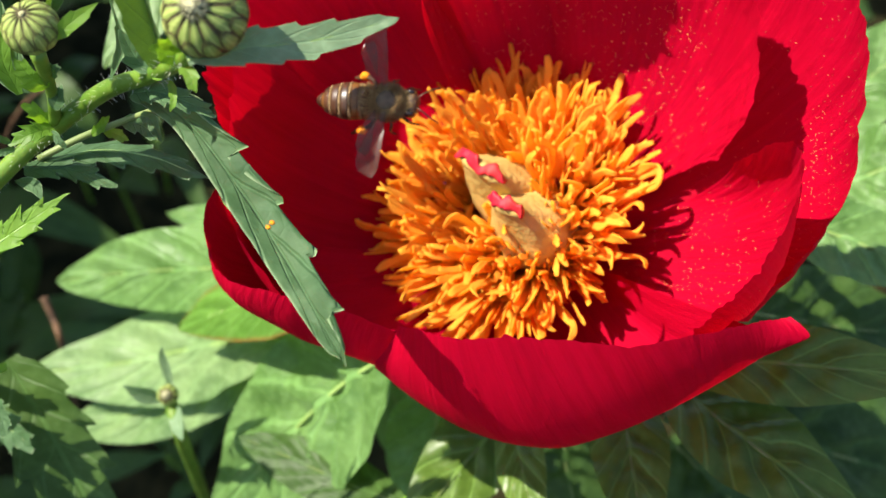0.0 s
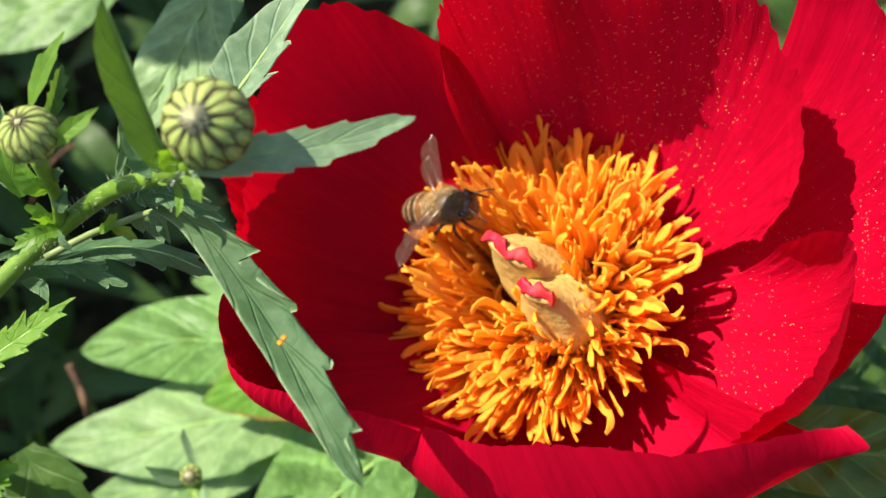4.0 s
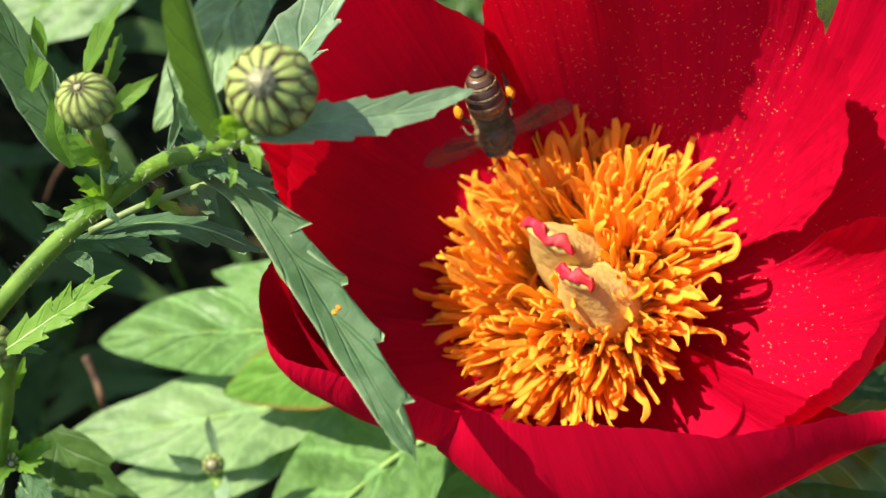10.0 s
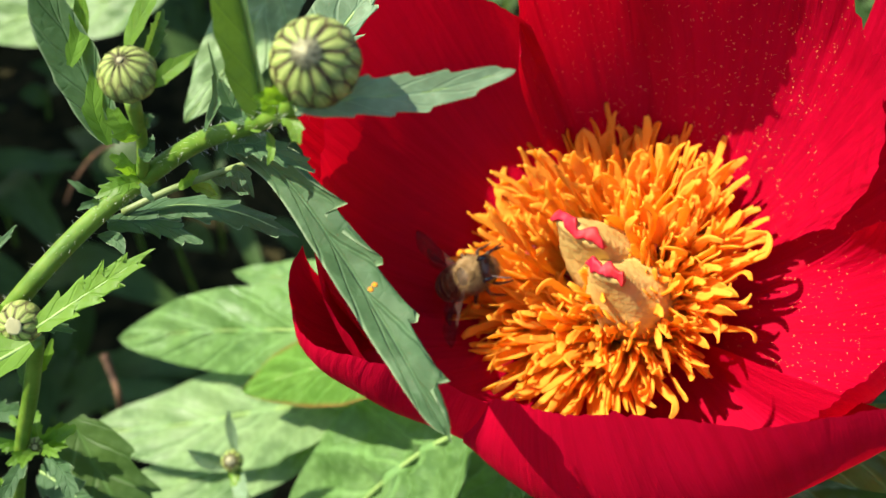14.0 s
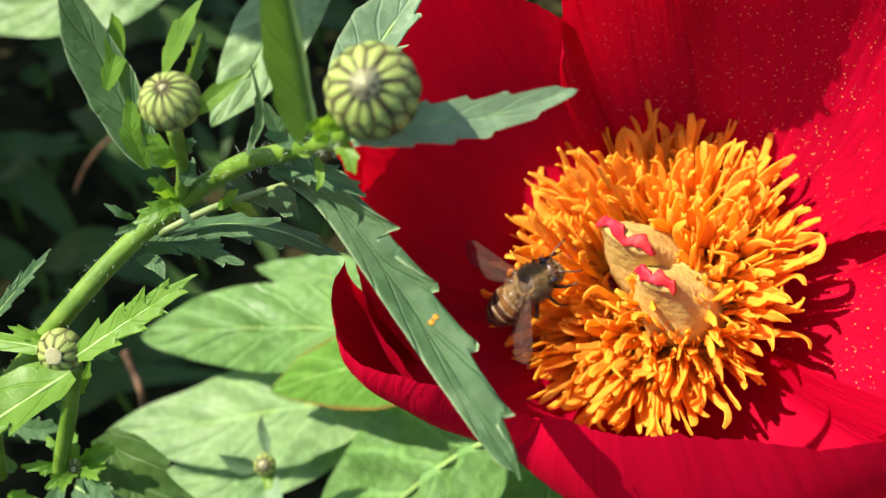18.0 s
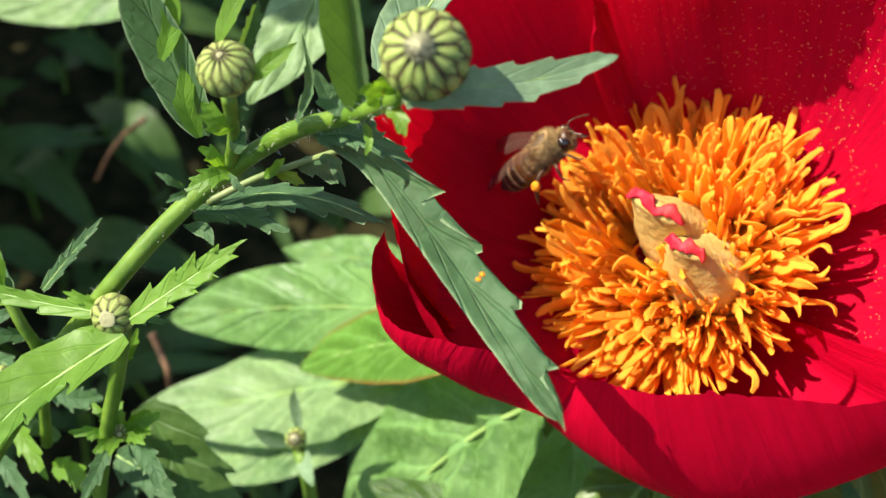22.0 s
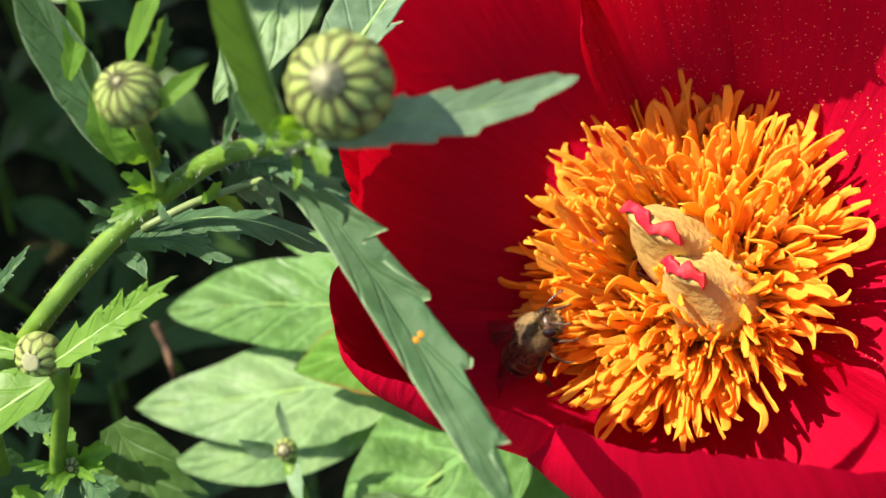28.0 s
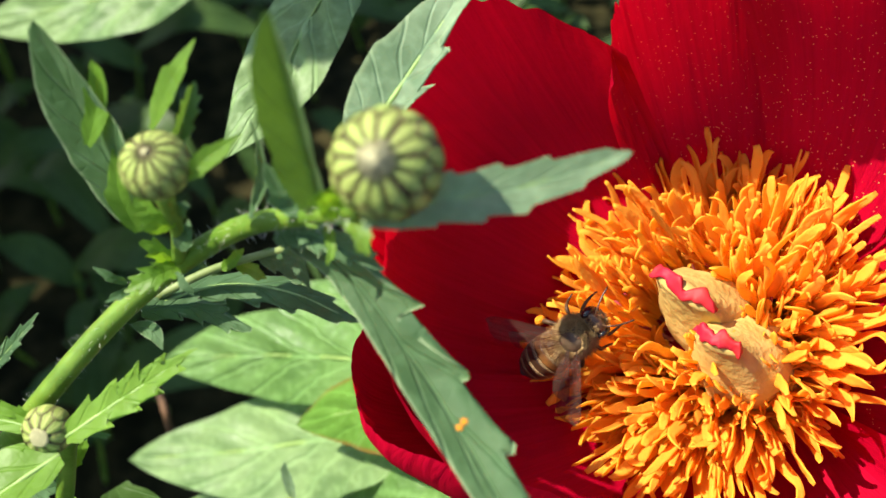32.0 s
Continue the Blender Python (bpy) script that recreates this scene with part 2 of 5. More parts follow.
DAISY_YOUNG = leaf_material("daisy_leaf_young", (0.080, 0.180, 0.013), (0.145, 0.275, 0.028), (0.30, 0.54, 0.02), 0.40, 5.0, 0.06, 0.46, 0.2)
# shade put into the colour, for low weeds and the lower peony leaflets
SHADE_LEAF = leaf_material("leaf_darkened_for_shade", (0.026, 0.062, 0.009), (0.050, 0.100, 0.016), (0.09, 0.17, 0.015), 0.30, 5.0, 0.3, 0.5)
STEM = speckled("green_stem", (0.078, 0.155, 0.012), (0.140, 0.235, 0.026), 0.45, 350.0, 0.4, 0.3, 0.0003, Subsurface_Weight=0.1, Subsurface_Scale=0.001)
TWIG = speckled("dry_twig", (0.05, 0.026, 0.013), (0.14, 0.072, 0.034), 0.8, 250.0)
VEIN = speckled("pale_midrib", (0.20, 0.32, 0.08), (0.30, 0.42, 0.13), 0.5, 300.0)
VEIN_DARK = speckled("olive_midrib", (0.13, 0.18, 0.05), (0.20, 0.25, 0.08), 0.5, 300.0)
HAIR = speckled("white_hair", (0.55, 0.58, 0.45), (0.75, 0.78, 0.65), 0.6, 300.0)
BRACT = bract_material("striped_bract", 1.0)
BRACT_YOUNG = bract_material("young_bract", 0.8)
BUD_CORE = speckled("bud_core", (0.05, 0.035, 0.015), (0.12, 0.10, 0.04), 0.7, 500.0)
BUD_TOP = speckled("grey_bud_top", (0.36, 0.35, 0.20), (0.54, 0.52, 0.34), 0.9, 900.0, 0.1, 0.3, 0.0002)
BUD_PALE = speckled("cream_bud_top", (0.40, 0.39, 0.19), (0.56, 0.53, 0.30), 0.8, 900.0, 0.1, 0.6, 0.0003)
SOIL = soil_material()
BEE_DARK = speckled("dark_brown_chitin", (0.030, 0.014, 0.007), (0.085, 0.038, 0.018), 0.38, 500.0, 0.6, 0.2, 0.0002)
BEE_LEG = speckled("brown_leg", (0.045, 0.020, 0.009), (0.11, 0.055, 0.025), 0.55, 700.0, 0.3, 0.4, 0.0002)
BEE_BROWN = speckled("amber_chitin", (0.10, 0.042, 0.012), (0.20, 0.085, 0.022), 0.35, 600.0, 0.5, 0.2, 0.0002)
BEE_THORAX = speckled("grey_thorax", (0.070, 0.045, 0.024), (0.130, 0.085, 0.048), 0.5, 900.0, 0.4, 0.3, 0.0002)
BEE_BAND = speckled("pale_hair_band", (0.20, 0.125, 0.055), (0.34, 0.23, 0.12), 0.85, 1500.0, 0.1, 0.9, 0.0003)
BEE_FUR = speckled("tawny_fur", (0.34, 0.205, 0.085), (0.54, 0.37, 0.17), 0.9, 1200.0, 0.1, 0.9, 0.0004)
BEE_EYE = speckled("black_eye", (0.006, 0.005, 0.005), (0.016, 0.012, 0.010), 0.12, 500.0, 0.8, 0.1)
POLLEN = speckled("orange_pollen", (0.75, 0.22, 0.01), (0.90, 0.36, 0.03), 0.85, 1500.0, 0.1, 0.9, 0.0004)
WING = wing_material()


# ---- mesh helpers ----
def mesh_of(name, verts, faces, materials, uvs=None, smooth=True, slots=None):
    me = bpy.data.meshes.new(name)
    me.from_pydata([tuple(v) for v in verts], [], faces)
    for m in materials if isinstance(materials, (list, tuple)) else [materials]:
        me.materials.append(m)
    if uvs is not None:
        layer = me.uv_layers.new(name="UVMap")
        flat = np.array([uvs[i] for f in faces for i in f], dtype=np.float32).ravel()
        layer.data.foreach_set("uv", flat)
    if smooth:
        me.polygons.foreach_set("use_smooth", [True] * len(faces))
    if slots is not None:
        me.polygons.foreach_set("material_index", slots)
    me.update()
    return me


def part(name, me, parent=None, label="", m=None):
    ob = new(name, me)
    if parent:
        ob.parent = parent
    if m is not None:
        ob.matrix_basis = m
    return tagged(ob, label)


def thing(name, m, label, category, group="", kind=""):
    ob = new(name)
    ob.empty_display_size = 0.005
    ob.matrix_basis = m
    return tagged(ob, label, category, group, kind)


def grid_faces(nu, nv, wrap=False):
    out = []
    for i in range(nu - 1):
        for j in range(nv if wrap else nv - 1):
            k = (j + 1) % nv
            out.append((i * nv + j, i * nv + k, (i + 1) * nv + k, (i + 1) * nv + j))
    return out


def curve(points, n):
    """A smooth line of n places through a few points."""
    p = [Vector(q) for q in points]
    if len(p) == 2:
        return [p[0].lerp(p[1], i / (n - 1)) for i in range(n)]
    p = [2 * p[0] - p[1]] + p + [2 * p[-1] - p[-2]]
    out = []
    for i in range(n):
        x = i / (n - 1) * (len(p) - 3)
        k = min(int(x), len(p) - 4)
        t = x - k
        a, b, c, d = p[k : k + 4]
        out.append(0.5 * (2 * b + (c - a) * t + (2 * a - 5 * b + 4 * c - d) * t * t + (3 * b - a - 3 * c + d) * t**3))
    return out


def tube(points, radii, n=16, sides=8, close=True):
    """Verts and faces of a round rod along a smooth line; radii from start to end."""
    line = curve(points, n)
    verts, side = [], None
    for i, q in enumerate(line):
        t = (line[min(i + 1, n - 1)] - line[max(i - 1, 0)]).normalized()
        if side is None:
            side = t.orthogonal().normalized()
        side = (side - t * side.dot(t)).normalized()
        up = t.cross(side)
        r = float(np.interp(i / (n - 1), np.linspace(0, 1, len(radii)), radii))
        verts += [q + r * (math.cos(a) * side + math.sin(a) * up) for a in (2 * math.pi * k / sides for k in range(sides))]
    faces = grid_faces(n, sides, True)
    if close:
        faces += [tuple(range(sides))[::-1], tuple(range((n - 1) * sides, n * sides))]
    return verts, faces


def ball(rx, ry, rz, nu=12, nv=14, shape=None):
    """Verts and faces of an egg whose long way is x."""
    verts = []
    for i in range(nu):
        a = math.pi * (i + 0.02) / (nu - 1 + 0.04)
        for j in range(nv):
            b = 2 * math.pi * j / nv
            v = Vector((-rx * math.cos(a), ry * math.sin(a) * math.cos(b), rz * math.sin(a) * math.sin(b)))
            verts.append(shape(v) if shape else v)
    return verts, grid_faces(nu, nv, True) + [tuple(range(nv))[::-1], tuple(range((nu - 1) * nv, nu * nv))]


def joined(pieces):
    verts, faces = [], []
    for v, f in pieces:
        n = len(verts)
        verts += list(v)
        faces += [tuple(i + n for i in q) for q in f]
    return verts, faces


def leaf_shape(points, half, face, widest=0.45, teeth=0, depth=0.25, fold=0.25, wave=0.06, base=0.25, seed=0, twist=0.0, sharp=1.0, droop=0.0, one_side=0.0, quilt=0.0, pairs=5.0, lop=0.0):
    """A leaf blade along a smooth line. half: its half width in metres; face: the way its upper side looks; teeth: pairs of teeth;
    one_side: how far the teeth are missing on one edge (negative: the left one); fold: how steeply the halves rise from the midrib (negative: fall);
    quilt: how far the blade bulges between its pairs of side veins; lop: how much narrower its left half is."""
    rng = random.Random(seed)
    nu = max(64 if quilt else 28, teeth * 8 + 1)
    cols = [-1, -0.86, -0.66, -0.45, -0.25, -0.06, 0.06, 0.25, 0.45, 0.66, 0.86, 1]
    line = curve(points, nu)
    length = sum((line[i + 1] - line[i]).length for i in range(nu - 1))
    verts, uvs = [], []
    off = rng.random()
    for i, q in enumerate(line):
        u = i / (nu - 1)
        t = (line[min(i + 1, nu - 1)] - line[max(i - 1, 0)]).normalized()
        f = Vector(face)
        f = (f - t * f.dot(t)).normalized()
        f = Matrix.Rotation(twist * (u - 0.5), 3, t) @ f
        across = t.cross(f)
        p = math.log(0.5) / math.log(widest)
        w = max(0.0, math.sin(math.pi * u**p)) ** sharp
        w = max(w, base * (1 - u) ** 2 * (1 if u < 0.5 else 0))
        for c in cols:
            x, along, a = c, 0.0, abs(c)
            if teeth and a > 0.5:
                s = (u * teeth + (off if c > 0 else off + 0.37)) % 1.0
                s = min(1.0, s + 0.12 * noise.noise((u * 7, c, seed)))
                tooth = max(0.0, s) ** 1.8 if s < 0.8 else (1 - s) * 3.7
                k = depth * (1 if a == 1 else 0.75 if a > 0.8 else 0.35) * min(1.0, 3.0 * u)
                k *= 1 - max(0.0, -one_side * c)
                x = c * (1 - k * (1 - tooth))
                along = k * 0.9 * tooth * half
            if c > 0:
                x *= 1 - lop
            lift = fold * abs(x) * w * half
            lift += wave * half * w * a * math.sin(u * 9 + (1.3 if c > 0 else 4.0) + seed) + 0.25 * wave * half * math.sin(u * 31 + c * 3 + seed)
            lift -= droop * half * w * x * x
            if quilt:
                lift += quilt * half * w * math.cos(2 * math.pi * (u * pairs - a**0.8 * pairs * 0.28)) * min(1.0, 4 * a) * (1.05 - a)
            verts.append(q + across * (x * w * half) + f * lift + t * along)
            uvs.append((u, c))
    return verts, grid_faces(nu, len(cols)), uvs, line, length


def leaf(name, points, half, face, material, parent, rib=None, rib_size=0.05, label="", **more):
    v, f, uv, line, length = leaf_shape(points, half, face, **more)
    ob = part(name, mesh_of(name, v, f, material, uv), parent, label)
    if rib:
        fv = Vector(face).normalized()
        low = [q - fv * rib_size * half * 0.35 for q in line[:: max(1, len(line) // 9)]]
        tv, tf = tube(low, [rib_size * half, rib_size * half * 0.8, rib_size * half * 0.25], 22, 6)
        part("midrib", mesh_of("midrib", tv, tf, rib), ob)
    return ob


# ---- ground ----
def ground():
    n = 120
    rng = np.linspace(-1, 1, n)
    xs = np.sign(rng) * (np.abs(rng) * 0.9 + 60 * np.abs(rng) ** 9)
    verts = [(x, y + 0.15, 0.012 * noise.noise((x * 12, y * 12, 0)) + 0.006 * noise.noise((x * 50, y * 50, 3))) for x in xs for y in xs]
    ob = part("ground", mesh_of("ground", verts, grid_faces(n, n), SOIL))
    tagged(ob, "garden soil under the plants, darkened for their shade", "soil", kind="structure")


ground()

# ---- the peony flower ----
AXIS = Vector((-0.36, -0.36, 0.86)).normalized()
HEART = Vector((0.0133, 0.092, 0.303))
EAST = (Vector((1, 0, 0)) - AXIS * AXIS.x).normalized()
NORTH = AXIS.cross(EAST)
FLOWER = Matrix.Translation(HEART) @ Matrix((EAST, NORTH, AXIS)).transposed().to_4x4()


def petal(flower, columns, seed, ruffle=0.10, label="", crimp=0.0, fray=0.04, pleat=1.0, skin=RED):
    """One petal. columns, from one side edge to the other: bearing, radius and height of the rim, then of the belly, in degrees and cm
    round the flower's axis. ruffle: waves of the rim; crimp: crumples along the first side edge; fray: how uneven the rim is cut; pleat: how deep the fine pleats are."""
    nu, nv = 60, 110
    cols = []
    for rb, rr, rh, bb, br, bh in columns:
        rb, bb = radians(rb), radians(bb)
        cols.append((Vector((rr * math.cos(rb), rr * math.sin(rb), rh)), Vector((br * math.cos(bb), br * math.sin(bb), bh))))
    rims, bellies = curve([c[0] for c in cols], nv), curve([c[1] for c in cols], nv)
    mid = radians(columns[len(columns) // 2][3])
    verts, uvs = [], []
    for i in range(nu):
        s0 = i / (nu - 1)
        for j in range(nv):
            u = 2 * j / (nv - 1) - 1
            rim, belly = rims[j], bellies[j]
            turn = (math.atan2(belly.y, belly.x) - mid + math.pi) % (2 * math.pi) - math.pi
            base = Vector((0.5 * math.cos(mid + 1.25 * turn), 0.5 * math.sin(mid + 1.25 * turn), -0.05))
            s = s0 * (1 + fray * (noise.noise((u * 6, seed * 7.1, 0)) + 0.45 * noise.noise((u * 24, seed * 3.3, 5)) + 0.25 * noise.noise((u * 70, seed * 1.3, 8))) * s0)
            m = 0.5
            q = base * ((s - m) * (s - 1) / m) + belly * (s * (s - 1) / (m * (m - 1))) + rim * (s * (s - m) / (1 - m))
            out = Vector((q.x, q.y, 0.4 * q.length)).normalized()
            wav = ruffle * s0**3 * (0.45 * noise.noise((u * 4.5, s0 * 2, seed)) + 0.30 * noise.noise((u * 15, s0 * 4, seed + 9)))
            # soft dents, and the fine pleats that run from base to rim
            wav += 0.14 * s0 * (1.2 - s0) * noise.noise((u * 2.6, s0 * 2.0, seed + 4)) + 0.026 * pleat * s0 * noise.noise((u * 9, s0 * 1.5, seed + 6))
            wav += 0.009 * pleat * s0 * noise.noise((u * 30, s0 * 1.4, seed + 2)) + 0.005 * pleat * s0 * noise.noise((u * 75, s0 * 2.5, seed + 3))
            if crimp:
                wav += crimp * max(0.0, -u) ** 2.0 * min(1.0, 2 * s0) * (0.6 * noise.noise((s0 * 11 + 2.5 * u, u * 1.6, seed + 21)) + 0.5 * noise.noise((s0 * 26 - 3 * u, u * 3, seed + 23)))
            verts.append(CM * (q + out * wav))
            uvs.append((s0, u))
    return part("petal", mesh_of("petal", verts, grid_faces(nu, nv), skin, uvs), flower, label)


def anther_mesh(seed, n=20, sides=12):
    """A flat anther of two long lobes with a groove between, twisted and crumpled at its end, that stands on z = 0 in cm."""
    rng = random.Random(seed)
    length = rng.uniform(0.80, 1.22)
    bend, turn = rng.uniform(-0.35, 0.45), rng.uniform(-1.3, 1.3)
    curl, start = rng.choice((0.1, 0.3, 0.6, 1.1, 1.8, -0.6)), rng.uniform(0.70, 0.86)
    flat, broad = rng.uniform(0.26, 0.42), rng.uniform(0.85, 1.2)
    verts = []
    x = z = 0.0
    for i in range(n):
        u = i / (n - 1)
        ang = bend * u * u + (curl * ((u - start) / (1 - start)) ** 1.2 if u > start else 0) + 0.09 * math.sin(u * 9 + seed * 2)
        x += math.sin(ang) * length / n
        z += math.cos(ang) * length / n
        w = 0.053 * broad * (0.80 + 0.26 * math.sin(math.pi * min(1, u * 1.05)) + 0.12 * math.sin(u * 10 + seed) + 0.07 * math.sin(u * 27 + seed * 5)) * (1 if u < 0.88 else 1 - 3.6 * (u - 0.88))
        w *= 0.45 if i == 0 else 1
        tw = turn * u * u + 0.16 * math.sin(u * 8 + seed)
        for k in range(sides):
            b = 2 * math.pi * (k + 0.5) / sides
            # lobes are fat at the sides and pinched along the middle
            px = w * math.cos(b)
            py = w * flat * math.sin(b) * (0.42 + 1.05 * abs(math.cos(b)) + 0.15 * math.sin(u * 13 + k + seed))
            qx, qy = px * math.cos(tw) - py * math.sin(tw), px * math.sin(tw) + py * math.cos(tw)
            verts.append((CM * (x + qx * math.cos(ang)), CM * qy, CM * (z - qx * math.sin(ang))))
    faces = grid_faces(n, sides, True) + [tuple(range(sides))[::-1], tuple(range((n - 1) * sides, n * sides))]
    return mesh_of("anther", verts, faces, ANTHER)


def stamens(flower):
    anthers = [anther_mesh(k) for k in range(24)]
    rods = []
    for k in range(4):
        v, f = tube([(0, 0, 0), (0.0004 * (k - 1.5), 0.0003, 0.005), (0, 0, 0.0082)], [0.00028, 0.00022, 0.0002], 6, 5)
        rods.append(mesh_of("filament", v, f, FILAMENT))
    rng = random.Random(4)
    lean_over = Matrix.Translation((-0.0036, 0.0034, 0)) @ Matrix.Scale(0.955, 4) @ Matrix.Rotation(radians(-8), 4, "Y") @ Matrix.Rotation(radians(-7), 4, "X")

    def place(i, count, low):
        ring = ((i + 0.5) / count) ** 0.60
        bearing = i * 2.39996 + rng.uniform(-0.12, 0.12)
        lean = radians(63 * ring**1.05 + rng.uniform(-6, 6))
        foot = CM * (0.54 + 0.12 * ring)
        size = rng.uniform(0.92, 1.15)
        tall = rng.uniform(0.6, 1.25) if low else rng.uniform(1.2, 1.5)
        m = lean_over @ Matrix.Rotation(bearing, 4, "Z") @ Matrix.Translation((foot, 0, CM * rng.uniform(0.0, 0.2))) @ Matrix.Rotation(lean, 4, "Y") @ Matrix.Rotation(rng.uniform(-0.2, 0.2), 4, "X")
        tip = Matrix.Rotation(rng.uniform(0, 6.28), 4, "Z") @ Matrix.Rotation(rng.uniform(-0.16, 0.16), 4, "X")
        return m, tall, tip, size

    for i in range(300):
        m, tall, tip, size = place(i, 300, False)
        rod = part("stamen", rods[i % 4], flower, "", m @ Matrix.Diagonal((1, 1, tall, 1)))
        part("anther", anthers[rng.randrange(24)], rod, "", Matrix.Translation((0, 0, 0.0076)) @ Matrix.Diagonal((1, 1, 1 / tall, 1)) @ tip @ Matrix.Diagonal((size, size, size * 0.92, 1)))
    # the shorter ones between them
    pieces = []
    for i in range(1250):
        m, tall, tip, size = place(i % 800 if i < 800 else (i - 800) * 1.77, 800, True)
        tall *= 1.0 if i < 800 else 0.55
        me = anthers[rng.randrange(24)]
        w = m @ Matrix.Translation((0, 0, 0.0076 * tall)) @ tip @ Matrix.Diagonal((size, size, size * 0.92, 1))
        pieces.append(([w @ v.co for v in me.vertices], [tuple(p.vertices) for p in me.polygons]))
    small = [anther_mesh(k, 9, 6) for k in range(40, 52)]
    for i in range(900):
        m, tall, tip, size = place(i, 900, True)
        tall *= 0.45
        me = small[rng.randrange(12)]
        w = m @ Matrix.Translation((0, 0, 0.0076 * tall)) @ tip @ Matrix.Diagonal((size * 1.15, size * 1.15, size * 0.9, 1))
        pieces.append(([w @ v.co for v in me.vertices], [tuple(p.vertices) for p in me.polygons]))
    v, f = joined(pieces)
    tagged(part("short_anther", mesh_of("short_anther", v, f, ANTHER), flower), kind="stuff")


def carpel(flower, foot, tip, comb, wide, seed, crest):
    """One pale downy carpel from foot to tip (cm) with its wavy red stigma along comb."""
    foot, tip = Vector(foot), Vector(tip)
    z = (tip - foot).normalized()
    y = Vector(comb)
    y = (y - z * y.dot(z)).normalized()
    m = Matrix.Translation(CM * foot) @ Matrix((y.cross(z), y, z)).transposed().to_4x4()
    tall = (tip - foot).length
    nu, nv = 30, 36
    verts = []
    for i in range(nu):
        u = i / (nu - 1)
        # a bulging flask that narrows to a ridge under the stigma
        k = max(0.0, (u - 0.48) / 0.52)
        k = k * k * (3 - 2 * k)
        w = wide * (0.86 + 0.18 * math.sin(math.pi * min(1, u * 1.5))) * (1 - k) + 0.09 * k
        d = wide * 1.12 * (1 - k) + crest * 0.92 * k
        if i == nu - 1:
            w, d = 0.01, 0.8 * d
        for j in range(nv):
            b = 2 * math.pi * j / nv
            g = 1 + 0.10 * noise.noise((math.cos(b) * 1.3, math.sin(b) * 1.3, u * 2.2 + seed)) + 0.10 * noise.noise((math.cos(b) * 5, math.sin(b) * 5, u * 1.2 + seed)) + 0.03 * noise.noise((math.cos(b) * 12, math.sin(b) * 12, u * 3 + seed))
            verts.append((CM * w * g * math.cos(b), CM * d * g * math.sin(b), CM * tall * (u - 0.04 * u**6 * abs(math.sin(b)))))
    faces = grid_faces(nu, nv, True) + [tuple(range((nu - 1) * nv, nu * nv))]
    ob = part("carpel", mesh_of("carpel", verts, faces, CARPEL), flower, "", m)
    # the stigma: a crimped fleshy comb along the top
    n, sides = 72, 10
    verts = []
    for i in range(n):
        u = i / (n - 1) * 2 - 1
        q = Vector((0.022 * math.sin(5.2 * u + seed) + 0.05 * noise.noise((u * 3.1, seed, 4)) - 0.02, crest * u, tall - 0.05 + 0.04 * noise.noise((u * 2.4, seed, 9)) - 0.10 * u * u))
        roll = 0.25 + 0.30 * math.sin(5.0 * u + seed * 2)
        wide_r = 0.078 * (1.0 - 0.45 * abs(u) ** 4 + 0.25 * math.sin(8.5 * u + seed * 3) + 0.3 * noise.noise((u * 5, seed, 2)))
        for k in range(sides):
            b = 2 * math.pi * k / sides
            x, z = wide_r * math.cos(b), 0.060 * math.sin(b) + 0.040 * math.cos(b) ** 2
            verts.append(CM * (q + Vector((x * math.cos(roll) + z * math.sin(roll), 0.015 * math.sin(7 * u + b), z * math.cos(roll) - x * math.sin(roll)))))
    faces = grid_faces(n, sides, True) + [tuple(range(sides))[::-1], tuple(range((n - 1) * sides, n * sides))]
    part("stigma", mesh_of("stigma", verts, faces, STIGMA), ob, "crimped crimson stigma")


